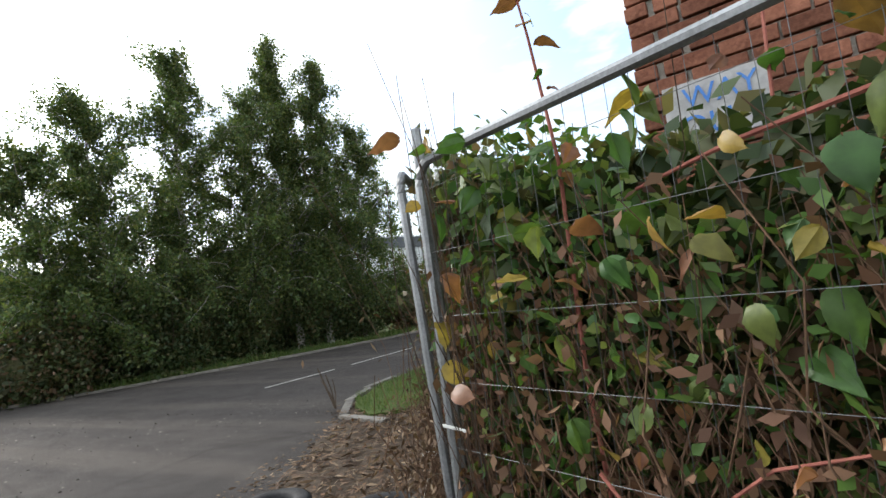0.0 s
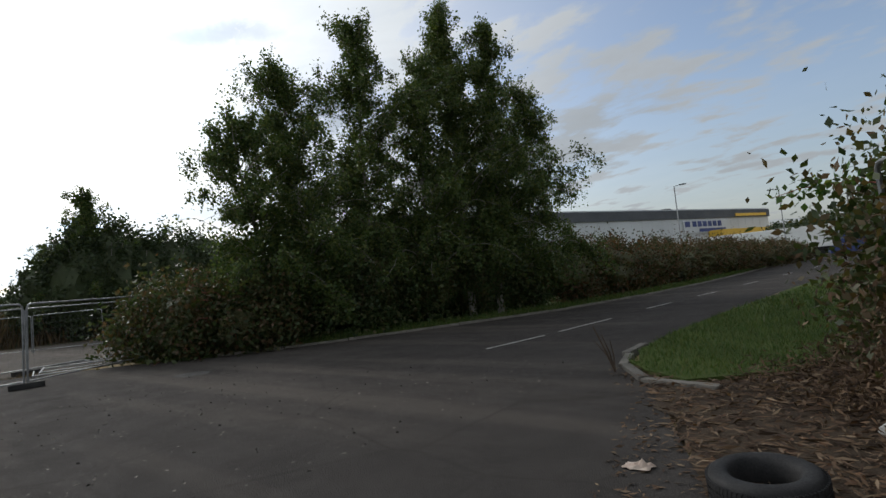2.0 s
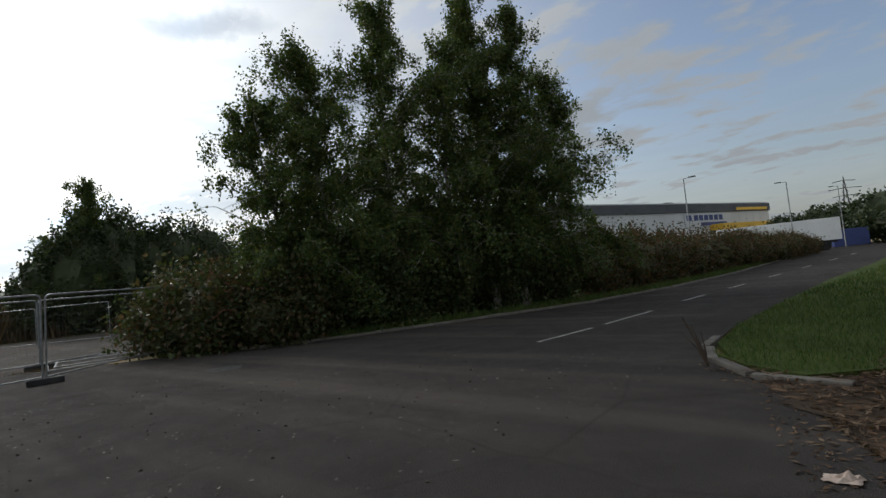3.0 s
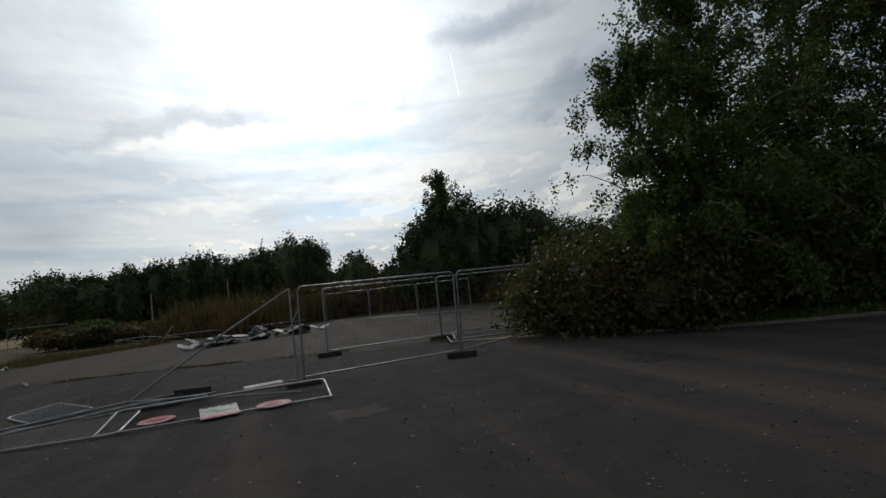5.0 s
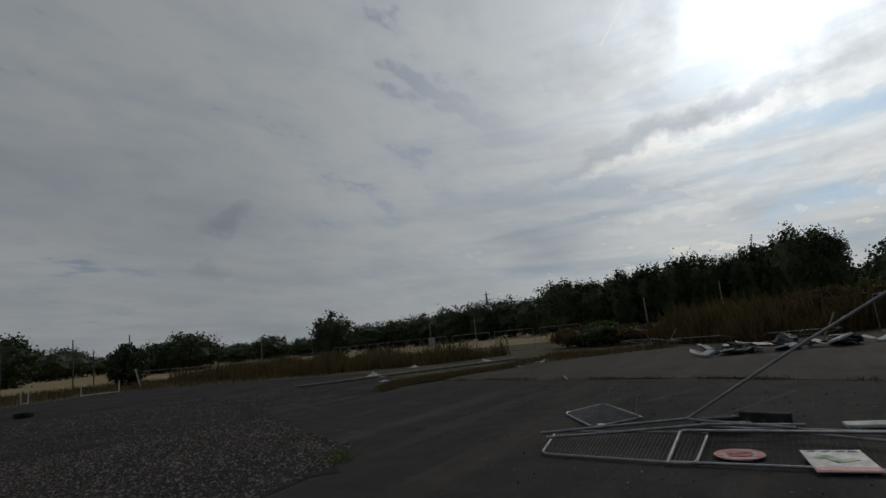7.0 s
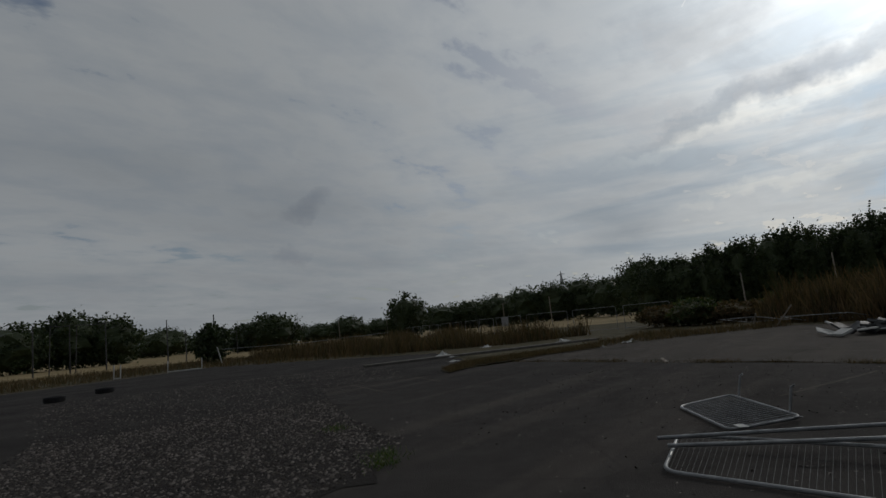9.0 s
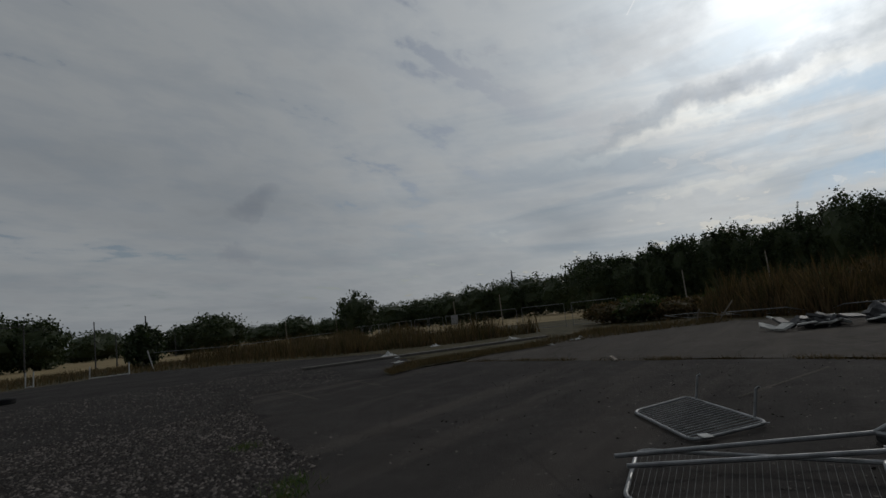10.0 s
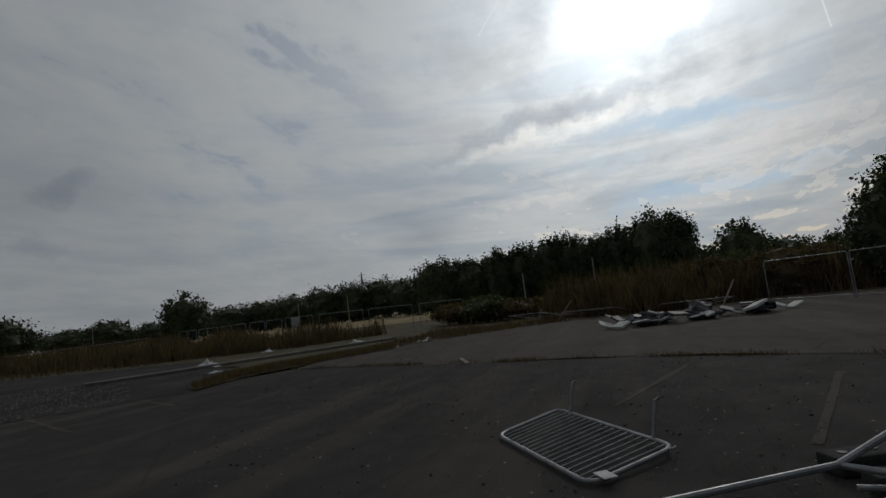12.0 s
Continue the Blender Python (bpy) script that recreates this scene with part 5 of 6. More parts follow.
# litter on the soil
P2 = scatter(litter_near, 16000)
p3 = np.concatenate([P2, R.uniform(0.014, 0.06, (len(P2), 1))], 1)
solo_me = quads("straw_litter", leaf_quads(p3, 0.13, 0.16, 0.0, 0.93), STRAW)
tagged(new("straw_litter", solo_me), "dry straw, bark and dead stalks scattered over the soil", "litter", kind="stuff")
P2 = scatter([(-3.1, 18.9), (-2.2, 17.3), (-1.75, 15.6), (-1.45, 14.3), (3.2, 13.1), (3.2, 14.1), (-0.35, 15.1), (-1.5, 17.0), (-2.6, 19.0)], 1300)
p3 = np.concatenate([P2, np.full((len(P2), 1), 0.012)], 1)
tagged(new("edge_litter", quads("edge_litter", leaf_quads(p3, 0.07, 0.3, 0.0, 0.95), STRAW)), "thin scatter of stalks and leaves on the asphalt edge", "litter", kind="stuff")
P2 = scatter([(-1.5, 17.9), (0.0, 16.8), (0.8, 17.4), (0.9, 22.0), (-0.1, 21.6), (-0.9, 19.4)], 5200)
p3 = np.concatenate([P2, R.beta(1.0, 3.0, (len(P2), 1)) * 0.34 + 0.06], 1)
tagged(new("stalk_heap", quads("stalk_heap", leaf_quads(p3, 0.10, 0.16, 0.0, 0.6), STRAW)), "heap of cut dry stalks spilling from the hedge over the grass", "litter", kind="stuff")
P2 = scatter(litter_near, 2600)
p3 = np.concatenate([P2, R.uniform(0.012, 0.05, (len(P2), 1))], 1)
tagged(new("dead_leaves", quads("dead_leaves", leaf_quads(p3, 0.06, 0.55, 0.0, 0.8), DEAD_LEAF)), "brown dead leaves scattered over the soil", "litter", kind="stuff")
cup = thing("paper_cup", (-0.17, 16.75, 0), "white paper cup lying in the litter", "cup")
CT = pose(-0.21, 16.72, 0.075, 0, 82, 55)
ringv = [(r * math.cos(a), r * math.sin(a), h) for r, h in ((0.032, 0.0), (0.045, 0.125), (0.041, 0.125), (0.029, 0.006)) for a in np.linspace(0, 6.2832, 18, endpoint=False)]
part("body", Shape().faces([CT @ Vector(v) for v in ringv], [(18 * j + i, 18 * j + (i + 1) % 18, 18 * j + 18 + (i + 1) % 18, 18 * j + 18 + i) for j in range(3) for i in range(18)] + [tuple(range(17, -1, -1))]), WHITE_SHEET, cup, smooth=True)


def crumpled(name, at, size, mat, label, category, seed, flatten=0.25, group=""):
    """A crumpled sheet or bag."""
    rng = np.random.default_rng(seed)
    k = 7
    vs = []
    for i in range(k):
        for j in range(k):
            vs.append((at[0] + (i / (k - 1) - 0.5) * size[0] + rng.normal(0, size[0] * 0.05), at[1] + (j / (k - 1) - 0.5) * size[1] + rng.normal(0, size[1] * 0.05), at[2] + 0.01 + abs(rng.normal(0, 1)) * size[0] * flatten * (0.3 + math.sin(math.pi * i / (k - 1)) * math.sin(math.pi * j / (k - 1)))))
    s = Shape().faces(vs, [(i * k + j, (i + 1) * k + j, (i + 1) * k + j + 1, i * k + j + 1) for i in range(k - 1) for j in range(k - 1)])
    ob = solo(name, s, mat, label, category, group)
    ob.modifiers.new("thickness", "SOLIDIFY").thickness = 0.003
    return ob


crumpled("waste_paper", (-1.53, 15.6, 0.0), (0.19, 0.13), PAPER, "torn beige piece of cardboard on the asphalt", "paper", 1, 0.12)
crumpled("paper_scrap", (-0.78, 15.04, 0.0), (0.16, 0.14), WHITE_SHEET, "crumpled white paper scrap beside the tyre", "paper", 2, 0.2)
crumpled("plastic_scrap", (0.27, 15.34, 0.05), (0.2, 0.16), WHITE_SHEET, "crumpled grey plastic scrap inside the tyre", "rubbish", 3, 0.25)

# ---------------------------------------------------------------- grass
P2 = scatter([(-3.0, 19.3), (-2.5, 18.65), (-1.9, 18.23), (-1.0, 18.9), (-0.3, 20.4), (1.6, 26), (-2.9, 26), (-3.2, 22)], 16000)
tagged(new("verge_grass", quads("verge_grass", blade_quads(np.concatenate([P2, np.full((len(P2), 1), 0.055)], 1), 0.075, 0.008), GRASS)), "short green grass on the verge", "grass", kind="stuff")
P2 = scatter([(-3.0, 26), (1.6, 26), (4, 40), (-0.9, 40)], 9000)
tagged(new("far_verge_grass", quads("far_verge_grass", blade_quads(np.concatenate([P2, np.full((len(P2), 1), 0.055)], 1), 0.10, 0.02), GRASS)), "short green grass further along the verge", "grass", kind="stuff")
at, tan = along([(x, y, 0.07) for x, y in KERB[:8]], 15000)
side = np.stack([-tan[:, 1], tan[:, 0], 0 * tan[:, 0]], 1) * (0.1 + np.abs(R.normal(0, 0.55, (len(at), 1))))
tagged(new("kerb_grass", quads("kerb_grass", blade_quads(at + side, 0.16, 0.014), GRASS)), "uncut grass and weeds behind the far kerb", "grass", kind="stuff")
at, tan = along([(x, y, 0.0) for x, y in JOINT], 5000)
clumpy = np.sin(at[:, 1] * 1.7) + np.sin(at[:, 1] * 4.1 + 1) + R.normal(0, 0.8, len(at)) > 0.4
at = at[clumpy] + R.normal(0, 0.09, (clumpy.sum(), 3)) * [1, 1, 0]
tagged(new("joint_weeds", quads("joint_weeds", blade_quads(at, 0.10, 0.012, 0.6), DRY_WEED)), "low weeds growing along the joint in the yard", "weeds", kind="stuff")
STRIP = [(-20.8, -2.9), (-22.8, -3.4), (-26.5, -2.6), (-29.6, -1.4), (-31.0, -2.6), (-28, -4.2), (-24.5, -5.2), (-21.8, -4.2)]
solo("grass_strip", sheet_mesh(ragged(STRIP, 0.4, 0.1, 8), 0.03), WEEDY, "overgrown grass strip at the edge of the yard", "grass", kind="structure")
P2 = scatter(STRIP, 9000)
tagged(new("strip_grass", quads("strip_grass", blade_quads(np.concatenate([P2, np.full((len(P2), 1), 0.03)], 1), 0.13, 0.016, 0.6), DRY_WEED)), "tufted olive grass along the yard edge", "grass", kind="stuff")
solo("concrete_edging", Shape().box((-29.5, -7.6, 0.05), (13.5, 0.5, 0.14), pose(0, 0, 0, 0, 0, 154), 0.02), STONE_KERB, "low broken concrete edging at the end of the yard", "kerb", kind="structure")

# gravel stones
P2 = np.concatenate([scatter([(-9.5, 4.2), (-11.8, 3.85), (-12.9, 3.1), (-14.1, 0.4), (-15.8, -2.7), (-10, -4), (-7, 3.5)], 17000), scatter([(-10, -4), (-15.8, -2.7), (-17.5, -5.2), (-20, -4), (-26, -12), (-12, -16)], 9000), np.array([-13.0, 1.8]) + R.normal(0, 0.5, (170, 2)) * [1.0, 1.8]])
n = len(P2)
oct_v = np.array([(1, 0, 0), (0, 1, 0), (-1, 0, 0), (0, -1, 0), (0, 0, 1)], float)
s = (R.uniform(0.011, 0.034, n))[:, None, None]
v = oct_v[None] * s * R.uniform(0.55, 1.3, (n, 5, 3)) * [1.2, 0.9, 0.75]
ang = R.uniform(0, 6.28, n)
c_, s_ = np.cos(ang)[:, None], np.sin(ang)[:, None]
v = np.stack([v[..., 0] * c_ - v[..., 1] * s_, v[..., 0] * s_ + v[..., 1] * c_, v[..., 2]], -1) + np.concatenate([P2, np.full((n, 1), 0.010)], 1)[:, None, :]
tri = np.array([(0, 1, 4), (1, 2, 4), (2, 3, 4), (3, 0, 4)])
me = bpy.data.meshes.new("gravel_stones")
me.vertices.add(5 * n)
me.vertices.foreach_set("co", v.astype(np.float32).ravel())
idx = (tri[None] + 5 * np.arange(n)[:, None, None]).ravel().astype(np.int32)
me.loops.add(len(idx))
me.loops.foreach_set("vertex_index", idx)
me.polygons.add(4 * n)
me.polygons.foreach_set("loop_start", np.arange(0, len(idx), 3, dtype=np.int32))
me.polygons.foreach_set("loop_total", np.full(4 * n, 3, np.int32))
me.materials.append(STONES)
me.update()
me.validate()
tagged(new("gravel_stones", me), "loose grey crushed stones on the yard", "gravel", kind="stuff")
P2 = np.concatenate([scatter([(-12, 12), (-4, 13), (-3, 20), (-12, 18)], 1500), scatter([(-22, -2), (-13, 4), (-11, 10), (-14, 14), (-21, 11)], 2600), scatter([(-3, 11), (-12, 5), (-13, 10), (-4, 14)], 420)])
p3 = np.concatenate([P2, np.full((len(P2), 1), 0.006)], 1)
tagged(new("yard_specks", quads("yard_specks", leaf_quads(p3, 0.035, 0.8, 0.0, 0.9), STONES)), "small stones and paper specks on the asphalt", "litter", kind="stuff")
for k, (x, y) in enumerate([(-12.3, 3.4), (-12.0, 3.7), (-13.2, 1.2)]):
    P2 = np.array([x, y]) + R.normal(0, 0.12, (160, 2))
    tagged(new("gravel_weed", quads("gravel_weed", blade_quads(np.concatenate([P2, np.zeros((160, 1))], 1), 0.09, 0.008, 0.6), GRASS)), "small green weed tuft at the gravel edge", "weeds", kind="stuff")

# ---------------------------------------------------------------- weeds and rubbish behind the yard


def weed_bank(name, poly, n, h, label, mat=DRY_WEED, width=0.05):
    p = scatter(poly, n)
    z = np.zeros((n, 1))
    h = h * (0.35 + 0.5 * np.abs(np.sin(p[:, 0] * 0.9 + 0.4 * p[:, 1]) + np.sin(p[:, 1] * 1.3)) + R.uniform(0, 0.3, n))
    tagged(new(name, quads(name, blade_quads(np.concatenate([p, z], 1), h, width, 0.18), mat)), label, "weeds", kind="stuff")


weed_bank("weed_bank", [(-42.5, 2), (-38, 8.2), (-44.6, 15.6), (-41.5, 25), (-30, 27), (-34, 45), (-68, 38), (-60, 4)], 60000, 1.5, "tall dry brown weeds behind the concrete yard", width=0.09)
weed_bank("weed_bank_low", [(-32.6, -17.9), (-36.0, -10.7), (-43.0, -8.4), (-44.6, -17.1), (-57.4, -43.3), (-44.3, -49.1), (-33.5, -41.4)], 22000, 0.9, "waist-high rusty weeds in front of the field fence", width=0.06)
weed_bank("field_margin", [(-26, -36), (-27, -30), (-32, -16), (-36, -34), (-40, -60), (-10, -60), (-2, -34), (-14, -32)], 12000, 0.30, "rough dry grass at the margin of the field", width=0.05)
weed_bank("green_margin", [(-28.5, -2.9), (-38.4, -3.4), (-40.4, 2), (-38.6, 4.4), (-33.5, 0.4)], 3500, 0.25, "low green and brown weeds at the edge of the yard", DRY_WEED, 0.03)
weed_bank("mound_weeds", [(-20, 19.4), (-25, 22), (-31, 27), (-44, 34), (-46, 48), (-20, 30), (-17.5, 21)], 12000, 1.1, "rough weeds beyond the bramble mound", width=0.07)


def rubble_pile():
    e = thing("rubble_pile", (-31.0, 9.2, 0), "flytipped pile of broken white boards and dark sacks", "rubble")
    rng = np.random.default_rng(12)
    for k in range(46):
        f = rng.uniform(0, 1)
        c = (-29.9 - 2.3 * f + rng.normal(0, 0.4), 6.7 + 5.6 * f + rng.normal(0, 0.3), 0.1 + abs(rng.normal(0, 0.12)))
        s = Shape().box(c, (rng.uniform(0.25, 0.9), rng.uniform(0.2, 0.6), rng.uniform(0.03, 0.1)), pose(0, 0, 0, rng.normal(0, 18), rng.normal(0, 18), rng.uniform(0, 180)), 0.01)
        part("board", s, WHITE_SHEET if rng.uniform() < 0.62 else DARK_METAL, e)
    for x, y, h in [(-31.2, 9.6, 0.5), (-30.5, 8.0, 0.35)]:
        core("sack", (x, y, h * 0.4), (0.6, 0.5, h), DARK_METAL, e, x, 0.9)


rubble_pile()
for x, y, s, seed in [(-25.0, -6.4, 0.5, 21), (-27.4, -8.5, 0.7, 22), (-28.4, -10, 0.9, 23), (-34.3, -11.6, 0.7, 24), (-29.5, -1.6, 0.45, 25), (-31.85, -1.37, 0.8, 26), (-36, -7, 0.9, 27)]:
    crumpled("rubbish_bag", (x, y, 0.0), (s, s * 0.7), WHITE_SHEET, "crumpled white plastic rubbish on the ground", "rubbish", seed, 0.10, "scattered rubbish")
solo("timber_slat", Shape().box((-22.9, 3.3, 0.03), (1.15, 0.09, 0.05), pose(0, 0, 0, 0, 0, 25), 0.008), TIMBER, "weathered timber slat on the yard joint", "plank")
for x, y, ln, yaw, tilt in [(-40.5, 7.4, 1.6, 60, 50), (-38.6, 3.6, 1.8, 40, 35), (-36.0, 11.0, 1.4, 75, 62), (-38.5, 2.6, 1.5, 20, 30)]:
    d = pose(0, 0, 0, 0, -tilt, yaw) @ Vector((ln, 0, 0))
    solo("leaning_pole", Shape().tube([(x, y, 0), Vector((x, y, 0)) + d], 0.035, 6), TIMBER, "broken grey pole sticking up out of the weeds", "pole", "broken poles", smooth=True)
signp = thing("fence_notice", (-45.59, -17.89, 1.2), "blank white notice fixed to the field fence", "sign")
part("board", Shape().box((-45.43, -17.77, 1.5), (0.02, 0.62, 0.82), pose(0, 0, 0, 0, 0, 18), 0.004), SIGN_WHITE, signp)
part("backing", Shape().box((-45.47, -17.78, 1.5), (0.02, 0.5, 0.7), pose(0, 0, 0, 0, 0, 18), 0.004), DARK_METAL, signp)

# ---------------------------------------------------------------- poles, pylon, street lamps
for az, d, h in [(170.3, 82, 6.4), (167.7, 84, 6.2), (165.0, 84, 6.4), (160.0, 80, 6.0), (155.8, 62, 5.2), (158.4, 84, 4.6), (153.7, 120, 5), (143.3, 130, 5.5), (138.1, 150, 6.5), (125.1, 110, 5.4), (120.0, 95, 5.2), (101.3, 62, 4.3), (94.0, 66, 5.4), (110.1, 110, 5.5)]:
    x, y = at_azimuth(az, d)
    solo("field_pole", Shape().tube([(x, y, 0), (x + 0.03 * h, y, h)], [0.09, 0.06], 8), DARK_METAL if az > 150 else TIMBER, "thin upright pole in the field", "pole", "field poles", smooth=True)
for a0, a1 in [(169.2, 167.6), (167.3, 164.9)]:
    p0, p1 = at_azimuth(a0, 84), at_azimuth(a1, 84)
    s = Shape().tube([(*p0, 6.3), ((p0[0] + p1[0]) / 2, (p0[1] + p1[1]) / 2, 6.15), (*p1, 6.35)], 0.05, 6)
    s.tube([(*p0, 0), (*p0, 6.3)], 0.06, 6)
    solo("net_rail", s, DARK_METAL, "sagging top cable between ball-stop net poles", "net", "ball-stop nets")


def white_frame(az, d, w, h):
    x, y = at_azimuth(az, d)
    e = thing("low_white_frame", (x, y, 0), "low white pipe frame in the rough grass", "frame", "low white frames")
    dx, dy = math.cos(radians(az)) * w, math.sin(radians(az)) * w
    part("post", Shape().tube([(x, y, 0), (x, y, h)], 0.04, 6), WHITE_SHEET, e)
    part("post", Shape().tube([(x + dx, y + dy, 0), (x + dx, y + dy, h)], 0.04, 6), WHITE_SHEET, e)
    part("rail", Shape().tube([(x, y, 0.06), (x + dx, y + dy, 0.06)], 0.04, 6), WHITE_SHEET, e)


white_frame(160.1, 46, 2.4, 0.9)
white_frame(164.5, 44, 0.4, 1.0)
x, y = at_azimuth(155.2, 50)
solo("leaning_post", Shape().tube([(x, y, 0), (x + 0.55, y + 0.2, 1.6)], 0.05, 6), WHITE_SHEET, "leaning white post at the field margin", "post", smooth=True)
# tape strung low along the margin of the field
solo("boundary_cable", Shape().tube([(*at_azimuth(155.2, 50), 1.4), (*at_azimuth(147.5, 52), 1.25), (*at_azimuth(138.2, 56), 1.5)], 0.02, 4), STEEL, "slack cable strung along the field margin", "cable")


def pylon(x, y, h, yaw):
    e = thing("electricity_pylon", (x, y, 0), "grey lattice electricity pylon on the skyline", "pylon", "pylons")
    T_ = pose(x, y, 0, 0, 0, yaw)
    r = h * 0.006
    for sx in (-1, 1):
        for sy in (-1, 1):
            part("leg", Shape().tube([T_ @ Vector((sx * h * 0.11, sy * h * 0.11, 0)), T_ @ Vector((sx * h * 0.03, sy * h * 0.03, h * 0.6)), T_ @ Vector((0, 0, h))], r, 4), DARK_METAL, e)
    for k in range(7):
        z0, z1 = h * k / 8, h * (k + 1) / 8
        w0, w1 = h * 0.11 * (1 - k / 9.5), h * 0.11 * (1 - (k + 1) / 9.5)
        part("brace", Shape().tube([T_ @ Vector((-w0, 0, z0)), T_ @ Vector((w1, 0, z1))], r * 0.7, 3), DARK_METAL, e)
        part("brace", Shape().tube([T_ @ Vector((w0, 0, z0)), T_ @ Vector((-w1, 0, z1))], r * 0.7, 3), DARK_METAL, e)
    for z, w in ((0.68, 0.17), (0.80, 0.22), (0.92, 0.15)):
        part("cross_arm", Shape().tube([T_ @ Vector((-h * w, 0, h * z)), T_ @ Vector((0, 0, h * (z + 0.02))), T_ @ Vector((h * w, 0, h * z))], r * 0.9, 4), DARK_METAL, e)


pylon(-386, -196, 38, 60)
pylon(-9, 430, 40, 10)


def street_lamp(x, y, h, yaw):
    e = thing("street_lamp", (x, y, 0), "tall grey street lamp post with a short flat head", "street lamp", "street lamps")
    part("column", Shape().tube([(x, y, 0), (x, y, 1.2), (x, y, 1.25), (x, y, h)], [0.10, 0.10, 0.07, 0.045], 10), STEEL, e, smooth=True)
    d = Vector((math.cos(radians(yaw)), math.sin(radians(yaw)), 0))
    part("arm", Shape().tube([Vector((x, y, h)), Vector((x, y, h + 0.05)) + d * 0.5], 0.03, 6), STEEL, e)
    part("head", Shape().box(Vector((x, y, h + 0.06)) + d * 0.75, (0.6, 0.26, 0.1), pose(0, 0, 0, 0, 0, yaw), 0.03), DARK_METAL, e)


street_lamp(-13.6, 62.2, 8.2, 0)
street_lamp(-7.3, 77.8, 7.9, 180)
street_lamp(-3.6, 100, 8.4, 180)

# ---------------------------------------------------------------- warehouse and trailer beyond the hedge
wh = thing("warehouse", (-23, 118, 0), "long grey clad warehouse with dark fascia and yellow entrance band", "warehouse")
P0, P1 = Vector((-48.9, 58.8, 0)), Vector((-18.3, 152.4, 0))
dv = (P1 - P0).normalized()
yaw = math.degrees(math.atan2(dv.y, dv.x))
ln = (P1 - P0).length
BASE = Matrix.Translation(P0) @ pose(0, 0, 0, 0, 0, yaw)
part("wall", Shape().box((0, 0, 0), (ln, 40, 9.4), BASE @ pose(ln / 2, 20, 4.7)), CLADDING, wh)
for k in range(int(ln / 3)):
    part("cladding_seam", Shape().box((0, 0, 0), (0.06, 0.05, 9.2), BASE @ pose(1.5 + 3 * k, -0.02, 4.7)), CLADDING, wh)
part("fascia", Shape().box((0, 0, 0), (ln + 0.6, 40.6, 1.7), BASE @ pose(ln / 2, 20, 10.2)), FASCIA, wh)
part("roof", Shape().box((0, 0, 0), (ln, 40, 0.3), BASE @ pose(ln / 2, 20, 11.15)), CLADDING, wh)
part("yellow_band", Shape().box((0, 0, 0), (26, 3.0, 1.3), BASE @ pose(ln - 12, -1.5, 6.0), 0.05), YELLOW, wh)
part("dark_dock", Shape().box((0, 0, 0), (24, 0.3, 5.2), BASE @ pose(ln - 12, -0.2, 2.6)), FASCIA, wh)
sg = part("name_board", Shape().box((0, 0, 0), (17, 0.2, 2.6), BASE @ pose(ln - 25, -0.15, 7.7)), CLADDING, wh, "grey board with a navy company name")
for k, (w, x) in enumerate([(1.6, -7.2), (1.3, -4.8), (1.3, -3.0), (1.3, -1.2), (1.3, 0.6), (1.3, 2.4), (1.3, 4.2)]):
    part("lettering_block", Shape().box((0, 0, 0), (w, 0.1, 1.1), BASE @ pose(ln - 25 + x, -0.28, 8.2)), NAVY, wh)
part("lettering_block", Shape().box((0, 0, 0), (9.5, 0.1, 0.7), BASE @ pose(ln - 23.5, -0.28, 6.9)), NAVY, wh)
part("pale_strip", Shape().box((0, 0, 0), (13, 0.1, 0.6), BASE @ pose(ln - 8, -0.42, 9.9)), YELLOW, wh)
part("roof_vent", Shape().box((0, 0, 0), (2.4, 2, 1.0), BASE @ pose(ln - 30, 6, 11.8), 0.05), DARK_METAL, wh)

tr = thing("articulated_trailer", (-6.5, 88, 0), "long white box trailer parked beyond the hedge", "trailer")
TT_ = Matrix.Translation((-10.2, 88.7, 0)) @ pose(0, 0, 0, 0, 0, 18.7)
part("box_body", Shape().box((0, 0, 0), (13.2, 2.5, 2.7), TT_ @ pose(0, 0, 2.55), 0.06), VAN_WHITE, tr)
part("side_panel", Shape().box((0, 0, 0), (1.6, 0.05, 1.5), TT_ @ pose(-2.6, -1.27, 2.2)), FASCIA, tr)
part("chassis", Shape().box((0, 0, 0), (12.6, 1.0, 0.3), TT_ @ pose(0, 0, 1.05)), DARK_METAL, tr)
part("cab", Shape().box((0, 0, 0), (2.3, 2.4, 2.6), TT_ @ pose(-7.9, 0, 1.9), 0.2), VAN_WHITE, tr)
for x in (-7.8, 3.6, 4.9, -5.2):
    for y in (-1.0, 1.0):
        part("wheel", Shape().tube([TT_ @ Vector((x, y - 0.15, 0.5)), TT_ @ Vector((x, y + 0.15, 0.5))], 0.5, 16), RUBBER, tr)
for k, (az, d, h) in enumerate([(18.6, 74, 4.6), (17.1, 75, 4.9), (15.9, 76, 4.5)]):
    x, y = at_azimuth(az, d, -0.6, 11.9)
    far_tree(x, y, 0.75, h, "narrow dark conifer standing behind the hedge", "conifers", 0.3, 1500, "conifer", 0.0)
for az, d, r, h in [(6.1, 120, 5, 7), (3.5, 105, 4.5, 7.0), (1.7, 110, 5, 7.5), (-1.3, 95, 5, 8), (-5.3, 90, 6, 8), (-11.3, 80, 6, 8), (-19.3, 70, 6, 8)]:
    x, y = at_azimuth(az, d, -0.6, 11.9)
    far_tree(x, y, r, h, "dark tree at the bend of the road", "trees at the bend", 0.5, 2500)
P_ = at_azimuth(1.6, 92, -0.6, 11.9)
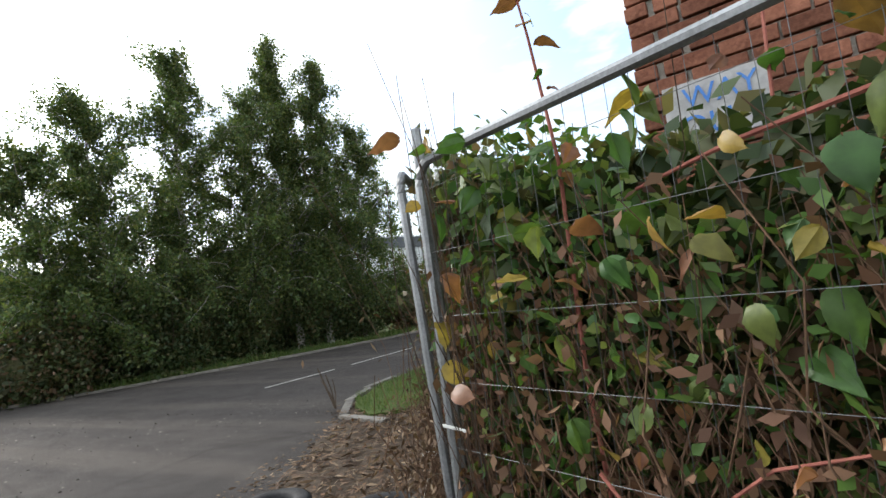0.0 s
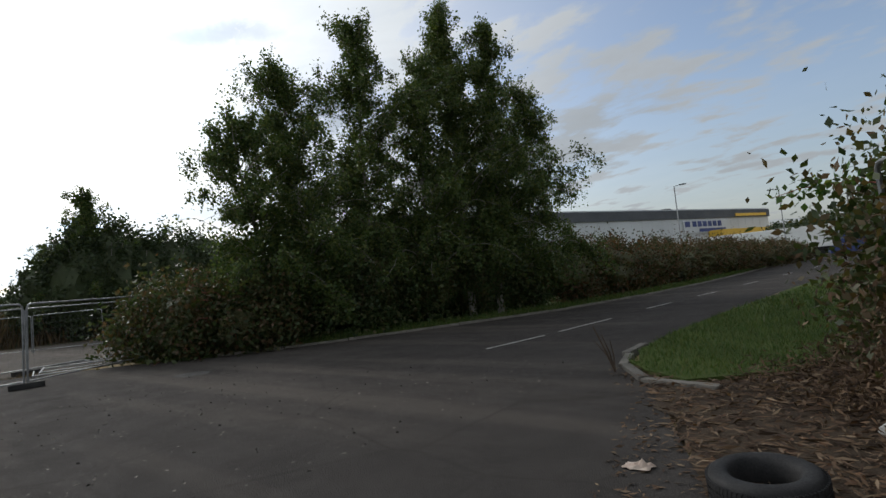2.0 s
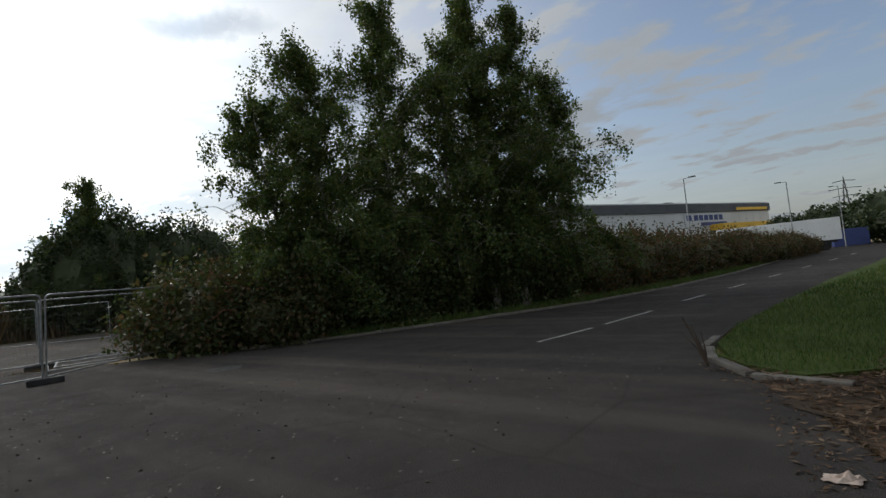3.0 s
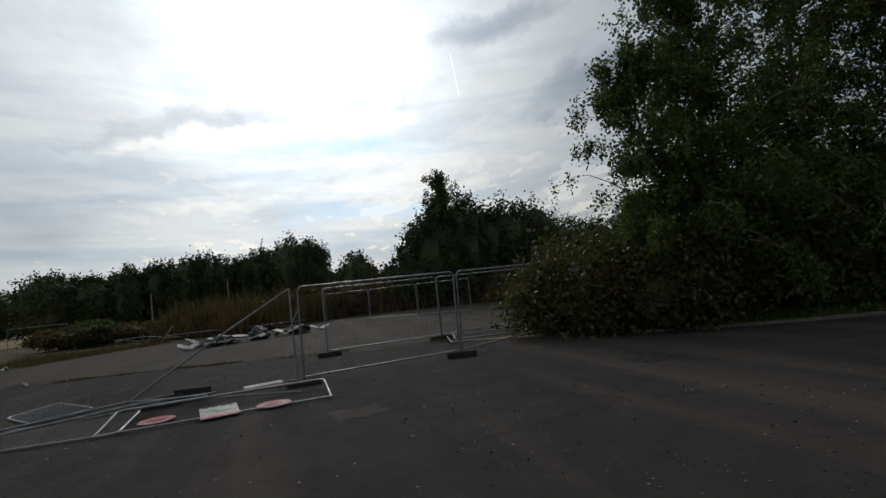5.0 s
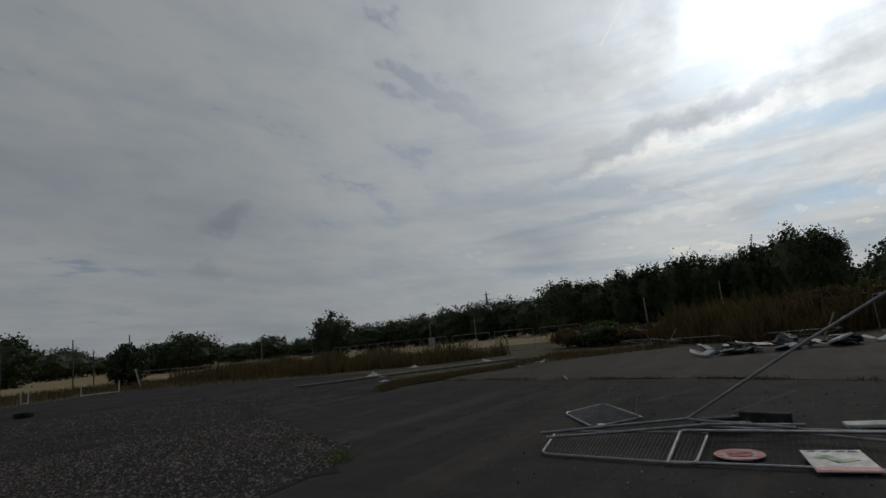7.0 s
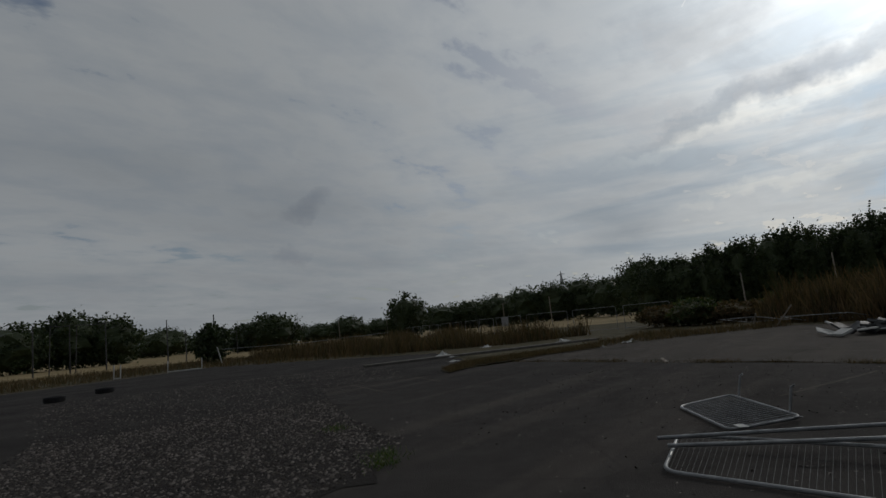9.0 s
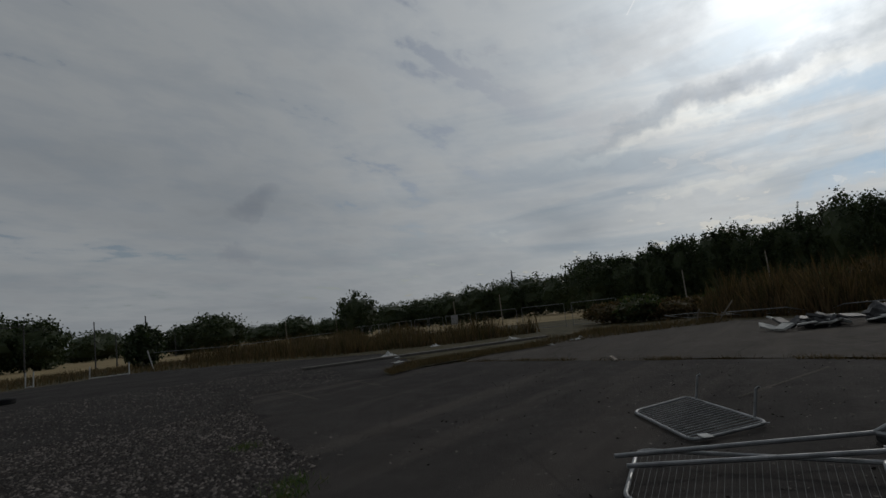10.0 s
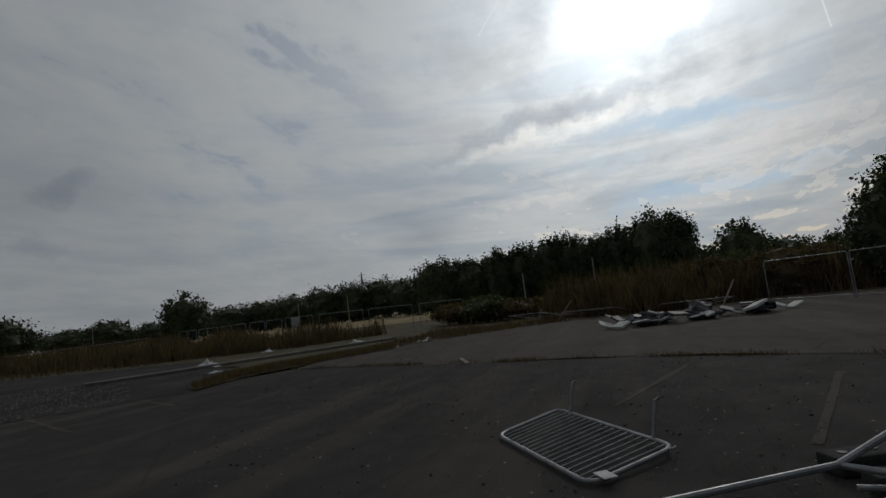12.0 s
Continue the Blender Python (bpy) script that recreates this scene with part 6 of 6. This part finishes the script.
solo("blue_container", Shape().box((P_[0], P_[1], 1.3), (4.0, 2.4, 2.4), pose(0, 0, 0, 0, 0, 10), 0.05), NAVY, "dark blue shipping container at the bend of the road", "container")

# sign on the brick wall
sgn = thing("painted_sign", WALL_A + Vector((0.3, -0.05, 2.1)), "white sign board with large blue lettering on the brick wall", "sign")
ST = WT @ pose(0.29, -0.006, 2.15, 0, 0, 0)
part("board", Shape().box((0, 0, 0), (0.40, 0.016, 0.27), ST, 0.003), SIGN_WHITE, sgn)
for body, x, z, size in (("WAY", 0.0, 0.02, 0.125), ("OU", -0.03, -0.115, 0.14)):
    cu = bpy.data.curves.new("letters", "FONT")
    cu.body, cu.size, cu.extrude = body, size, 0.002
    tmp = new("letters", cu)
    me = bpy.data.meshes.new_from_object(tmp.evaluated_get(bpy.context.evaluated_depsgraph_get()))
    bpy.data.objects.remove(tmp)
    me.materials.clear()
    me.materials.append(BLUE_INK)
    ob = new("lettering", me)
    ob.parent = sgn
    ob.matrix_basis = Matrix.Translation(-Vector(sgn.location)) @ ST @ pose(x - 0.12, -0.012, z, 90, 0, 0)
    tagged(ob, "blue serif capital letters")

# bricks of the wall, each a piece
brick_me = Shape().box((0, 0, 0), (0.215, 0.10, 0.065), bevel=0.006).mesh("brick", BRICK)
half_me = Shape().box((0, 0, 0), (0.10, 0.10, 0.065), bevel=0.006).mesh("brick", BRICK)
rest = Shape()
for row in range(0, 55):
    z = 0.04 + row * 0.0755
    x = 0.0
    k = 0
    while x < 5.8:
        half = (k == 0 and row % 2) or (row % 6 == 5)
        w = 0.10 if half else 0.215
        tm = WT @ pose(x + w / 2 + R.uniform(-0.004, 0.004) - (0.012 if k == 0 else 0), 0.048 + R.uniform(-0.006, 0.006), z, R.uniform(-1, 1), R.uniform(-0.7, 0.7), R.uniform(-1.2, 1.2))
        if 1.45 < z < 3.4 and x < 2.45:
            ob = new("brick", half_me if half else brick_me)
            ob.parent = wall
            ob.matrix_basis = Matrix.Translation(-Vector(wall.location)) @ tm
        else:
            rest.box((0, 0, 0), (w, 0.10, 0.065), tm)
        x += w + 0.0105
        k += 1
part("brickwork", rest, BRICK, wall, kind="stuff")
